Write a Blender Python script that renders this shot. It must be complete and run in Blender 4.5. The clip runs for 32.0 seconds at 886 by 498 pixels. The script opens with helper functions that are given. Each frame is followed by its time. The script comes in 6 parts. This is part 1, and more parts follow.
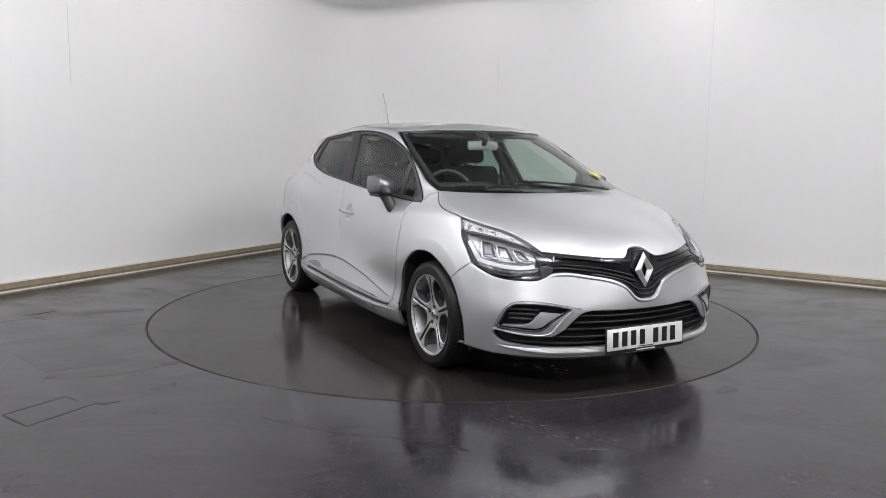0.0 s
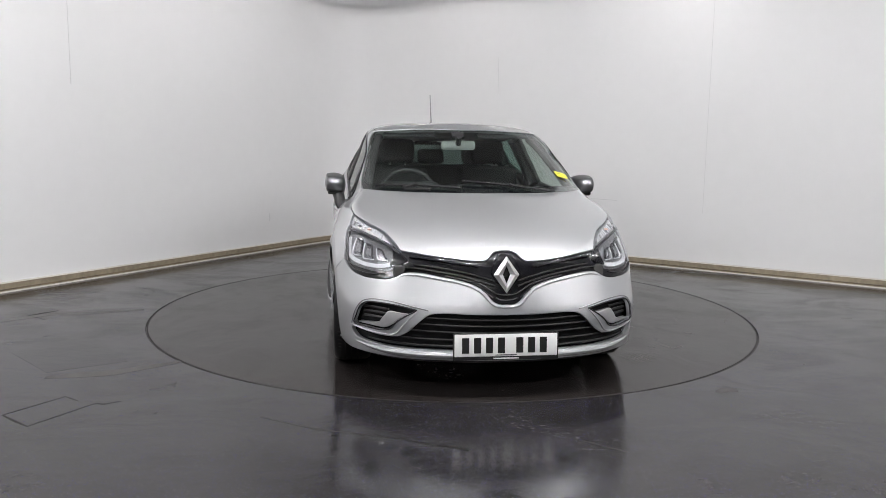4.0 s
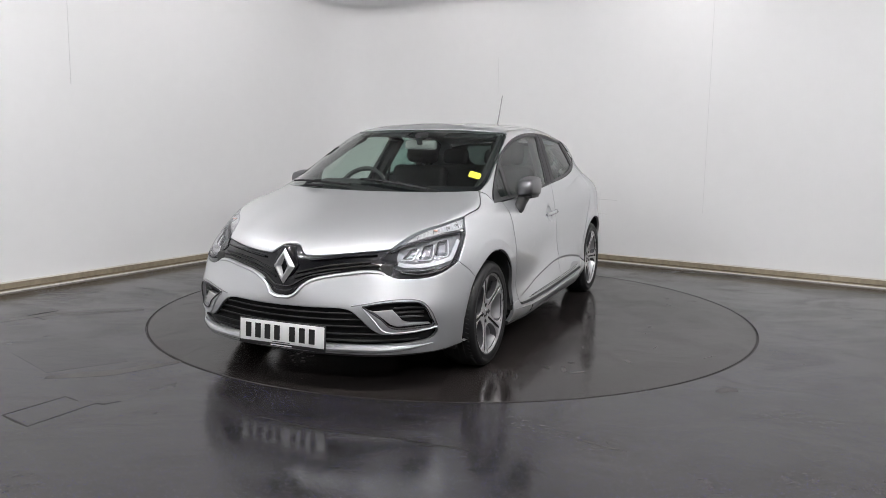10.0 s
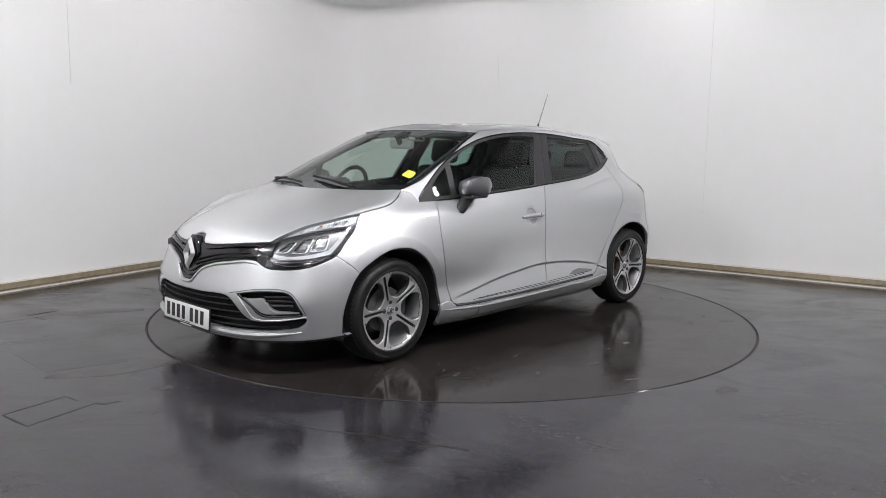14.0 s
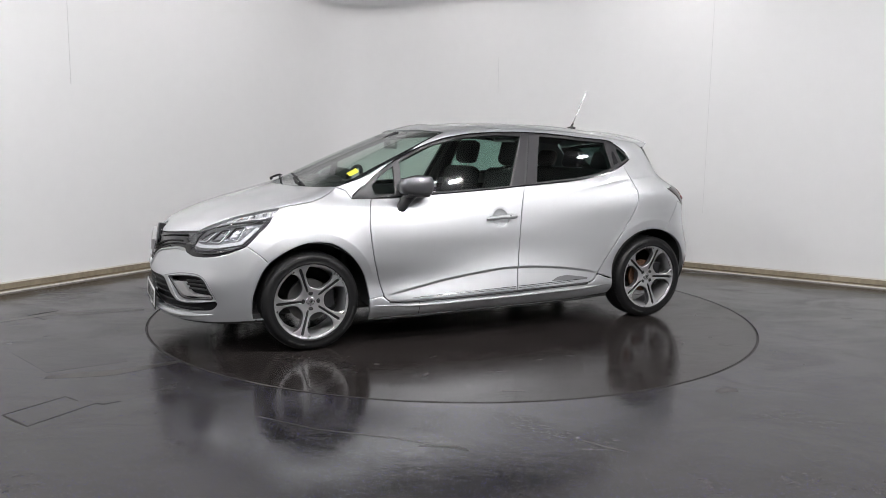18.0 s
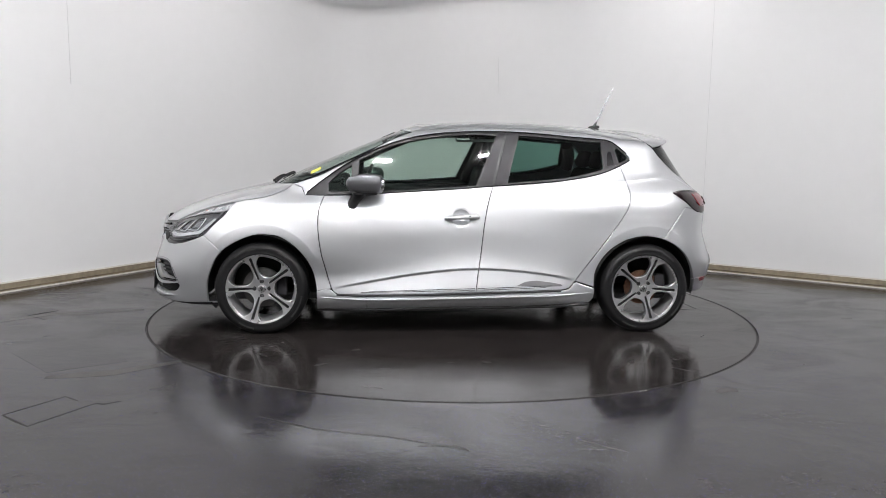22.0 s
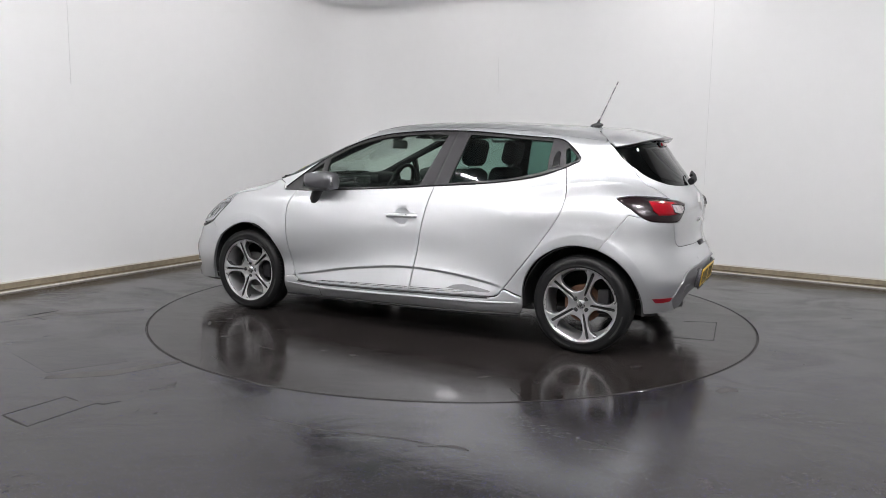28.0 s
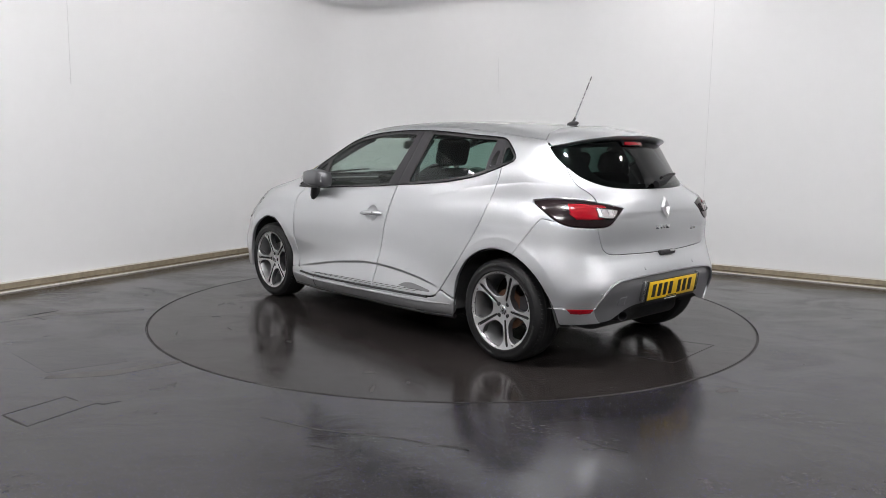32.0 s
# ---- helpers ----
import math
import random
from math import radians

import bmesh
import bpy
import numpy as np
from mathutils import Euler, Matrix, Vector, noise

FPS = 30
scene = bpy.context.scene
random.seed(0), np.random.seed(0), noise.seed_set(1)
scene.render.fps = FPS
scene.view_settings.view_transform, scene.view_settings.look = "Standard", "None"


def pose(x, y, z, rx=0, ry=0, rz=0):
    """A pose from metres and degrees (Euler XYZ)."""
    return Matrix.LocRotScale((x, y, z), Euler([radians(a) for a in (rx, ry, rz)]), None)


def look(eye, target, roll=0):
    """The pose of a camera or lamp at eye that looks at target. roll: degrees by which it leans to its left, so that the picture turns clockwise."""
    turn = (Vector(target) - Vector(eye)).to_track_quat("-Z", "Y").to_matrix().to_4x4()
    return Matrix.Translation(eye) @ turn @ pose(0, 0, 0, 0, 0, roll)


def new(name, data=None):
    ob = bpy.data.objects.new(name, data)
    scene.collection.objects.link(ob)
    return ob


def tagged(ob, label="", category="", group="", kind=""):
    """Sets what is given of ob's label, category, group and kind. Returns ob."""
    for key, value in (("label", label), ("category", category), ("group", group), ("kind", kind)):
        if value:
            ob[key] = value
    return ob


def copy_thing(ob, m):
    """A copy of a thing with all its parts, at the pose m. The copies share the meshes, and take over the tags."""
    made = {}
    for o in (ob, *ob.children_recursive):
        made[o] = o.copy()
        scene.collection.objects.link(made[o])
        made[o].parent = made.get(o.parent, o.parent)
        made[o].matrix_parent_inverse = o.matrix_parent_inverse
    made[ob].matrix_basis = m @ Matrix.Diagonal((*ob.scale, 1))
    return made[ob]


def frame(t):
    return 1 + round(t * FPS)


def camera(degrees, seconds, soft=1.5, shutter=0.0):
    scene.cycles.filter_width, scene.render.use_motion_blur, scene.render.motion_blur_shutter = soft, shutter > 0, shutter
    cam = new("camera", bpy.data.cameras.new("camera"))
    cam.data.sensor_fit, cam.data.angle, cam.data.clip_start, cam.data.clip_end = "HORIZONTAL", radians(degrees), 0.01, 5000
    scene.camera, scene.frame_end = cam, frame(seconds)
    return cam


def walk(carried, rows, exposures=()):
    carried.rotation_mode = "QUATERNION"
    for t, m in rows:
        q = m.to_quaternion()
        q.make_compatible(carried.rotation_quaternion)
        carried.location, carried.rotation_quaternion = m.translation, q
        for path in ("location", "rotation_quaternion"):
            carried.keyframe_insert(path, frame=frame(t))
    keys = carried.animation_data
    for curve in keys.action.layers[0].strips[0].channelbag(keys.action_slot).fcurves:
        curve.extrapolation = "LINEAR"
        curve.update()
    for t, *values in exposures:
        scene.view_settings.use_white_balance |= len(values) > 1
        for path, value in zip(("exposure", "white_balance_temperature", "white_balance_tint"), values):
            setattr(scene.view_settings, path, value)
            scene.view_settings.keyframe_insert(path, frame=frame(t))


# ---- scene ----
cam = camera(59.72, 32.0, soft=.8)
EYE = Vector((0, -5.9054, 1.2604))
AIM = EYE + Vector((-.01183, .99109, -.13268))
walk(cam, [(0, look(EYE, AIM, .795)), (32, look(EYE, AIM, .795))])

# ---- light ----
world = bpy.data.worlds.new("studio_surround")
scene.world = world
world.use_nodes = True
world.node_tree.nodes["Background"].inputs[0].default_value = (.02, .02, .02, 1)
scene.view_settings.exposure = 0.0
LAMP_POWER = 1075.0
WALL_FILL_POWER = 168.0

# ---- materials ----
def material(name, color, rough=.5, metal=0.0, coat=0.0, spec=.5, noise_scale=0.0, vary=0.0, bump=0.0, rough_vary=0.0, emit=0.0, coat_rough=.04):
    """A surface with grain at two scales: color and roughness vary by noise, and the relief by bump."""
    m = bpy.data.materials.new(name)
    m.use_nodes = True
    nt = m.node_tree
    b = nt.nodes["Principled BSDF"]
    b.inputs["Base Color"].default_value = (*color, 1)
    b.inputs["Roughness"].default_value = rough
    b.inputs["Metallic"].default_value = metal
    b.inputs["Coat Weight"].default_value = coat
    b.inputs["Coat Roughness"].default_value = coat_rough
    b.inputs["Specular IOR Level"].default_value = spec
    if emit:
        b.inputs["Emission Color"].default_value = (*color, 1)
        b.inputs["Emission Strength"].default_value = emit
    if noise_scale:
        co = nt.nodes.new("ShaderNodeTexCoord")
        fine, wide = nt.nodes.new("ShaderNodeTexNoise"), nt.nodes.new("ShaderNodeTexNoise")
        fine.inputs["Scale"].default_value, wide.inputs["Scale"].default_value = noise_scale, noise_scale / 14
        fine.inputs["Detail"].default_value = wide.inputs["Detail"].default_value = 4
        add = nt.nodes.new("ShaderNodeMath")
        add.operation = "ADD"
        for i, n in enumerate((fine, wide)):
            nt.links.new(co.outputs["Object"], n.inputs["Vector"])
            nt.links.new(n.outputs["Fac"], add.inputs[i])
        for key, amount, base in (("Base Color", vary, color), ("Roughness", rough_vary, (rough,) * 3)):
            if amount:
                r = nt.nodes.new("ShaderNodeMapRange")
                r.inputs["From Min"].default_value, r.inputs["From Max"].default_value = .6, 1.4
                r.inputs["To Min"].default_value, r.inputs["To Max"].default_value = 1 - amount, 1 + amount
                nt.links.new(add.outputs[0], r.inputs["Value"])
                if key == "Base Color":
                    mul = nt.nodes.new("ShaderNodeVectorMath")
                    mul.operation = "MULTIPLY"
                    mul.inputs[0].default_value = base
                else:
                    mul = nt.nodes.new("ShaderNodeMath")
                    mul.operation = "MULTIPLY"
                    mul.inputs[0].default_value = base[0]
                nt.links.new(r.outputs[0], mul.inputs[1])
                nt.links.new(mul.outputs[0], b.inputs[key])
        if bump:
            bp = nt.nodes.new("ShaderNodeBump")
            bp.inputs["Strength"].default_value, bp.inputs["Distance"].default_value = 1, bump
            nt.links.new(fine.outputs["Fac"], bp.inputs["Height"])
            nt.links.new(bp.outputs[0], b.inputs["Normal"])
    return m


def glass(name, tint, gloss_rough=.035):
    """Tinted pane: what lies behind it shows through, with a reflection that grows at a grazing angle."""
    m = bpy.data.materials.new(name)
    m.use_nodes = True
    nt = m.node_tree
    nt.nodes.remove(nt.nodes["Principled BSDF"])
    clear, gloss, mix, fr, pw, ad = (nt.nodes.new("ShaderNode" + k) for k in ("BsdfTransparent", "BsdfGlossy", "MixShader", "LayerWeight", "Math", "Math"))
    clear.inputs[0].default_value = (*tint, 1)
    gloss.inputs["Roughness"].default_value = gloss_rough
    fr.inputs["Blend"].default_value = .5
    pw.operation, ad.operation = "POWER", "MULTIPLY_ADD"
    pw.inputs[1].default_value, ad.inputs[1].default_value, ad.inputs[2].default_value = 5, .93, .055
    nt.links.new(fr.outputs["Facing"], pw.inputs[0])
    nt.links.new(pw.outputs[0], ad.inputs[0])
    nt.links.new(ad.outputs[0], mix.inputs[0])
    nt.links.new(clear.outputs[0], mix.inputs[1])
    nt.links.new(gloss.outputs[0], mix.inputs[2])
    nt.links.new(mix.outputs[0], nt.nodes["Material Output"].inputs[0])
    return m


def paint_material():
    """Silver metallic lacquer: fine flakes under a clear coat."""
    m = material("silver_paint", (.603, .616, .631), .47, .90, coat=1.0, coat_rough=.025)
    m.node_tree.nodes["Principled BSDF"].inputs["Coat IOR"].default_value = 1.6
    nt = m.node_tree
    b = nt.nodes["Principled BSDF"]
    co, vor, dust = (nt.nodes.new("ShaderNode" + k) for k in ("TexCoord", "TexVoronoi", "TexNoise"))
    # flakes: neighbouring grains differ slightly in tone
    vor.inputs["Scale"].default_value = 420
    dust.inputs["Scale"].default_value, dust.inputs["Detail"].default_value = 2.5, 5
    for n in (vor, dust):
        nt.links.new(co.outputs["Object"], n.inputs["Vector"])
    sep, tone, mul, mp = (nt.nodes.new("ShaderNode" + k) for k in ("SeparateColor", "MapRange", "VectorMath", "MapRange"))
    nt.links.new(vor.outputs["Color"], sep.inputs[0])
    nt.links.new(sep.outputs[0], tone.inputs["Value"])
    tone.inputs["To Min"].default_value, tone.inputs["To Max"].default_value = .975, 1.025
    mul.operation = "MULTIPLY"
    mul.inputs[0].default_value = (.603, .616, .631)
    nt.links.new(tone.outputs[0], mul.inputs[1])
    nt.links.new(mul.outputs[0], b.inputs["Base Color"])
    mp.inputs["To Min"].default_value, mp.inputs["To Max"].default_value = .44, .51
    nt.links.new(dust.outputs["Fac"], mp.inputs["Value"])
    nt.links.new(mp.outputs[0], b.inputs["Roughness"])
    return m


def floor_material(name, speck, dark, light, low, high, spec):
    """Dark sheet vinyl, worn and smeared, with pale and bluish flecks (speck: how strong), glossy where wet-mopped and dull where dusty."""
    m = material(name, dark, .2, spec=spec)
    nt = m.node_tree
    b = nt.nodes["Principled BSDF"]
    N, L = nt.nodes.new, nt.links.new
    co = N("ShaderNodeTexCoord")

    def noise_node(scale, detail, rough, warp=0.0, stretch=(1, 1, 1)):
        mp, n = N("ShaderNodeMapping"), N("ShaderNodeTexNoise")
        mp.inputs["Scale"].default_value = stretch
        n.inputs["Scale"].default_value, n.inputs["Detail"].default_value, n.inputs["Roughness"].default_value, n.inputs["Distortion"].default_value = scale, detail, rough, warp
        L(co.outputs["Object"], mp.inputs["Vector"])
        L(mp.outputs[0], n.inputs["Vector"])
        return n

    def span(src, lo, hi, a, z):
        r = N("ShaderNodeMapRange")
        r.inputs["From Min"].default_value, r.inputs["From Max"].default_value = lo, hi
        r.inputs["To Min"].default_value, r.inputs["To Max"].default_value = a, z
        L(src, r.inputs["Value"])
        return r.outputs[0]

    def sums(x, y, how="ADD"):
        q = N("ShaderNodeMath")
        q.operation = how
        for i, v in enumerate((x, y)):
            if isinstance(v, float):
                q.inputs[i].default_value = v
            else:
                L(v, q.inputs[i])
        return q.outputs[0]
    # flecks: a few of the cells of a fine mosaic
    vor = N("ShaderNodeTexVoronoi")
    vor.inputs["Scale"].default_value = 180
    L(co.outputs["Object"], vor.inputs["Vector"])
    sep = N("ShaderNodeSeparateColor")
    L(vor.outputs["Color"], sep.inputs[0])
    fleck = sums(sums(sums(vor.outputs["Distance"], .30, "LESS_THAN"), sums(sep.outputs[0], .22, "LESS_THAN"), "MULTIPLY"), speck, "MULTIPLY")
    tone = N("ShaderNodeValToRGB")
    tone.color_ramp.elements[0].color, tone.color_ramp.elements[1].color = (.12, .11, .46, 1), (.40, .40, .43, 1)
    tone.color_ramp.elements[0].position, tone.color_ramp.elements[1].position = .52, .62
    L(sep.outputs[1], tone.inputs[0])
    # smears, mop marks and dust at three scales
    wide = noise_node(.8, 7, .62)
    mop = noise_node(1.9, 6, .6, .9, (1, 1.5, 1))
    dust = noise_node(26, 5, .65)
    base = N("ShaderNodeValToRGB")
    base.color_ramp.elements[0].color, base.color_ramp.elements[1].color = (*dark, 1), (*light, 1)
    base.color_ramp.elements[0].position, base.color_ramp.elements[1].position = .36, .68
    L(sums(sums(wide.outputs["Fac"], .7, "MULTIPLY"), sums(dust.outputs["Fac"], .3, "MULTIPLY")), base.inputs[0])
    mix = N("ShaderNodeMix")
    mix.data_type = "RGBA"
    L(fleck, mix.inputs[0])
    L(base.outputs[0], mix.inputs[6])
    L(tone.outputs[0], mix.inputs[7])
    L(mix.outputs[2], b.inputs["Base Color"])
    gloss = sums(span(wide.outputs["Fac"], .38, .66, low * .5, high * .5), span(mop.outputs["Fac"], .42, .62, low * .5, high * .5))
    L(sums(gloss, span(dust.outputs["Fac"], .55, .75, .0, .10)), b.inputs["Roughness"])
    # relief: a fine grain, and slow waves of the sheet
    bp, bp2 = N("ShaderNodeBump"), N("ShaderNodeBump")
    bp.inputs["Strength"].default_value, bp.inputs["Distance"].default_value = .5, .0006
    L(dust.outputs["Fac"], bp.inputs["Height"])
    bp2.inputs["Strength"].default_value, bp2.inputs["Distance"].default_value = .3, .007
    L(mop.outputs["Fac"], bp2.inputs["Height"])
    L(bp.outputs[0], bp2.inputs["Normal"])
    L(bp2.outputs[0], b.inputs["Normal"])
    return m


def wall_material():
    """White emulsion on boards, with faint scuffs low down and a slight unevenness."""
    m = material("white_wall_paint", (.795, .795, .795), .7, noise_scale=9, vary=.014, bump=.00008)
    return m


PAINT = paint_material()
FLOOR_VINYL = floor_material("dark_vinyl_floor", .62, (.013, .0121, .0125), (.029, .0270, .0278), .08, .30, .315)
DISC_VINYL = floor_material("dark_disc_floor", .05, (.013, .0112, .0106), (.028, .0242, .0228), .07, .26, .195)
PATCH_VINYL = floor_material("patch_vinyl", .30, (.012, .0112, .0118), (.026, .0245, .0255), .10, .26, .26)
WALL_PAINT = wall_material()
CEILING_PAINT = material("ceiling_paint", (.44, .44, .44), .85, noise_scale=10, vary=.03)
SKIRTING = material("worn_timber_skirting", (.30, .25, .175), .6, noise_scale=22, vary=.35, bump=.0015)
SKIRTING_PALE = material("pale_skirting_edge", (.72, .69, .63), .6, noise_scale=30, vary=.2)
SKIRTING_DARK = material("dark_skirting_streak", (.16, .125, .08), .7, noise_scale=14, vary=.6)
SEAM = material("dark_joint", (.012, .011, .011), .7, noise_scale=40, vary=.3)
SCUFF = material("scuffed_vinyl", (.014, .0118, .0108), .28, noise_scale=20, vary=.4)
WALL_SEAM = material("grey_wall_joint", (.68, .68, .68), .8, noise_scale=20, vary=.08)
CANOPY = material("grey_canopy_sheet", (.36, .34, .33), .6, noise_scale=12, vary=.12)
LAMP_GLOW = material("lamp_diffuser", (1, .985, 1), .5, emit=LAMP_POWER)
DIM_GLOW = material("dim_lamp_diffuser", (1, .985, 1), .5, emit=LAMP_POWER * .63)
BRIGHT_GLOW = material("bright_lamp_diffuser", (1, .985, 1), .5, emit=LAMP_POWER * 1.14)
SIDE_GLOW = material("side_lamp_diffuser", (1, .985, 1), .5, emit=LAMP_POWER * .30)
# stronger glow for the fill lamps added toward the back of the room
BACK_FILL_GLOW = material("back_fill_diffuser", (1, .985, 1), .5, emit=LAMP_POWER * 1.3)
# glow of the unseen fill lamps added to brighten the walls
WALL_FILL_GLOW = material("wall_fill_diffuser", (1, .985, 1), .5, emit=WALL_FILL_POWER)
LAMP_CASE = material("lamp_case_metal", (.5, .5, .5), .4, .6, noise_scale=40, vary=.05)
BLACK_PLASTIC = material("black_plastic", (.021, .021, .022), .42, noise_scale=160, vary=.15, bump=.0002, rough_vary=.15)
BLACK_GLOSS = material("black_gloss_plastic", (.006, .006, .008), .2, coat=.3, noise_scale=60, rough_vary=.05)
TRIM_GREY = material("dark_grey_trim", (.028, .027, .030), .45, .0, spec=.3, noise_scale=120, vary=.1, rough_vary=.1)
DIFFUSER_GREY = material("satin_grey_trim", (.22, .22, .228), .36, .55, noise_scale=120, vary=.06, rough_vary=.1)
MIRROR_GREY = material("gunmetal_mirror_shell", (.17, .172, .18), .36, .8, coat=.4, noise_scale=100, vary=.05)
GRILLE_BLACK = material("grille_black", (.008, .008, .009), .6, spec=.3, noise_scale=90, vary=.15, rough_vary=.2)
CHROME = material("chrome", (.80, .80, .81), .10, 1.0, noise_scale=70, rough_vary=.3)
SATIN_METAL = material("satin_metal", (.62, .62, .63), .26, 1.0, noise_scale=90, vary=.05, rough_vary=.2)
ALLOY_BRIGHT = material("machined_alloy", (.63, .63, .635), .28, .84, noise_scale=60, vary=.03, rough_vary=.06)
ALLOY_DARK = material("dark_alloy_paint", (.11, .11, .115), .35, .6, noise_scale=90, vary=.15)
ALLOY_MID = material("alloy_barrel", (.56, .56, .57), .33, .8, noise_scale=60, vary=.06, rough_vary=.1)
RUBBER = material("tyre_rubber", (.0105, .0105, .011), .47, spec=.28, noise_scale=70, vary=.25, bump=.0006, rough_vary=.2)
TYRE_MARK = material("tyre_mark", (.022, .022, .022), .45, noise_scale=260, vary=.8)
DISC_STEEL = material("rusty_disc_steel", (.13, .065, .038), .6, .3, noise_scale=45, vary=.55)
DISC_BARE = material("brake_disc_steel", (.11, .108, .105), .45, .6, noise_scale=60, vary=.2)
CAVITY = material("underbody_black", (.034, .034, .034), .8, noise_scale=30, vary=.3)
CABIN_CLOTH = material("charcoal_seat_cloth", (.018, .018, .020), .9, noise_scale=90, vary=.15, bump=.0001)
CABIN_PLASTIC = material("cabin_plastic", (.020, .020, .022), .6, noise_scale=90, vary=.12, bump=.0001)
CABIN_PALE = material("pale_headlining", (.34, .34, .34), .9, noise_scale=90, vary=.1)
LAMP_CLEAR = glass("lamp_cover", (.93, .94, .95))
SCREEN_GLASS = glass("green_windscreen", (.74, .82, .78))
SIDE_GLASS = glass("green_side_glass", (.67, .78, .72))
DARK_GLASS = glass("dark_tinted_glass", (.32, .48, .43))
REAR_GLASS = glass("rear_tinted_glass", (.085, .12, .11))
FOG_GREY = material("fog_blade_grey", (.55, .55, .56), .32, .6, noise_scale=90, vary=.08)
REFLECTOR = material("lamp_reflector", (.24, .245, .255), .22, .6, noise_scale=55, vary=.45, bump=.003, rough_vary=.3)
LAMP_BOWL = material("lamp_bowl", (.21, .21, .22), .3, .6, noise_scale=40, vary=.3)
PRISM_CLEAR = material("prism_lens", (.66, .66, .67), .22, .35, coat=.6, noise_scale=70, vary=.25, bump=.002)
DRL_WHITE = material("daylight_strip", (.62, .63, .65), .25, noise_scale=60, vary=.05)
RED_LENS = material("red_lens", (.25, .003, .009), .12, coat=1, noise_scale=120, vary=.25)
DARK_RED = material("smoked_red_lens", (.007, .002, .003), .2, coat=.2, noise_scale=100, vary=.2)
WHITE_LENS = material("clear_lens", (.50, .46, .46), .18, .3, coat=1, noise_scale=90, vary=.25)
AMBER = material("amber_bulb", (.62, .40, .32), .25, noise_scale=60, vary=.1)
PLATE_WHITE = material("white_plate", (.80, .80, .79), .3, noise_scale=60, vary=.03)
PLATE_YELLOW = material("yellow_plate", (.72, .46, .02), .3, noise_scale=60, vary=.04)
PLATE_INK = material("plate_ink", (.012, .012, .012), .4, noise_scale=60, vary=.1)
BADGE_METAL = material("satin_badge_metal", (.52, .515, .52), .34, .45, noise_scale=90, vary=.05)
STICKER = material("yellow_sticker", (.66, .64, .06), .5, noise_scale=60, vary=.05)

# ---- helpers for building ----
def mesh_object(name, verts, faces, mat, parent=None, smooth=False, normals=None, label=""):
    me = bpy.data.meshes.new(name)
    me.from_pydata([tuple(v) for v in verts], [], faces)
    me.materials.append(mat)
    if smooth:
        me.shade_smooth()
    if normals is not None:
        me.normals_split_custom_set_from_vertices([tuple(n) for n in normals])
    ob = new(name, me)
    ob.parent = parent
    if label:
        tagged(ob, label)
    return ob


def part(name, bm, mat, parent, label="", smooth=True, angle=35):
    """Links a bmesh as one mesh under a thing or a part."""
    me = bpy.data.meshes.new(name)
    bm.normal_update()
    bm.to_mesh(me)
    bm.free()
    me.materials.append(mat)
    if smooth:
        me.shade_smooth()
        me.set_sharp_from_angle(angle=radians(angle))
    ob = new(name, me)
    ob.parent = parent
    if label:
        tagged(ob, label)
    return ob


def box_bm(size, at=(0, 0, 0), bevel=0.0, bm=None, turn=None, segments=2):
    """A box of that size round a place, with rounded edges."""
    b = bmesh.new()
    bmesh.ops.create_cube(b, size=1)
    for v in b.verts:
        v.co = Vector((v.co.x * size[0], v.co.y * size[1], v.co.z * size[2]))
    if bevel:
        bmesh.ops.bevel(b, geom=list(b.edges), offset=bevel, segments=segments, affect="EDGES", profile=.5)
    m = Matrix.Translation(at) @ (turn.to_4x4() if turn else Matrix())
    bmesh.ops.transform(b, matrix=m, verts=b.verts)
    if bm is None:
        return b
    tmp = bpy.data.meshes.new("tmp")
    b.to_mesh(tmp)
    b.free()
    bm.from_mesh(tmp)
    bpy.data.meshes.remove(tmp)
    return bm


def sweep_bm(pts, radius, sides=8, closed=False, flat=1.0, up=None):
    """A tube along points; radius may be a list. flat squeezes it along the direction up."""
    bm = bmesh.new()
    pts = [Vector(p) for p in pts]
    n = len(pts)
    rad = radius if isinstance(radius, (list, tuple)) else [radius] * n
    rings = []
    for i, p in enumerate(pts):
        a, b = (pts[i - 1], pts[(i + 1) % n]) if closed else (pts[max(i - 1, 0)], pts[min(i + 1, n - 1)])
        d = (b - a).normalized()
        u = Vector(up) if up is not None else (Vector((0, 0, 1)) if abs(d.z) < .9 else Vector((1, 0, 0)))
        s = d.cross(u).normalized()
        u = s.cross(d).normalized()
        rings.append([bm.verts.new(p + (s * math.cos(k) + u * math.sin(k) * flat) * rad[i]) for k in np.arange(sides) * 2 * math.pi / sides])
    for i in range(n if closed else n - 1):
        a, b = rings[i], rings[(i + 1) % n]
        for k in range(sides):
            bm.faces.new((a[k], a[(k + 1) % sides], b[(k + 1) % sides], b[k]))
    if not closed:
        bm.faces.new(rings[0][::-1])
        bm.faces.new(rings[-1])
    bmesh.ops.recalc_face_normals(bm, faces=bm.faces)
    return bm


def lathe_bm(profile, n=72, axis="y"):
    """A profile of (radius, offset) turned about the y axis (or z)."""
    bm = bmesh.new()
    rings = []
    for r, o in profile:
        ring = []
        for k in range(n):
            a = 2 * math.pi * k / n
            c = (r * math.cos(a), o, r * math.sin(a)) if axis == "y" else (r * math.cos(a), r * math.sin(a), o)
            ring.append(bm.verts.new(c))
        rings.append(ring)
    for a, b in zip(rings[:-1], rings[1:]):
        for k in range(n):
            bm.faces.new((a[k], a[(k + 1) % n], b[(k + 1) % n], b[k]))
    bmesh.ops.remove_doubles(bm, verts=bm.verts, dist=1e-6)
    bmesh.ops.recalc_face_normals(bm, faces=bm.faces)
    return bm


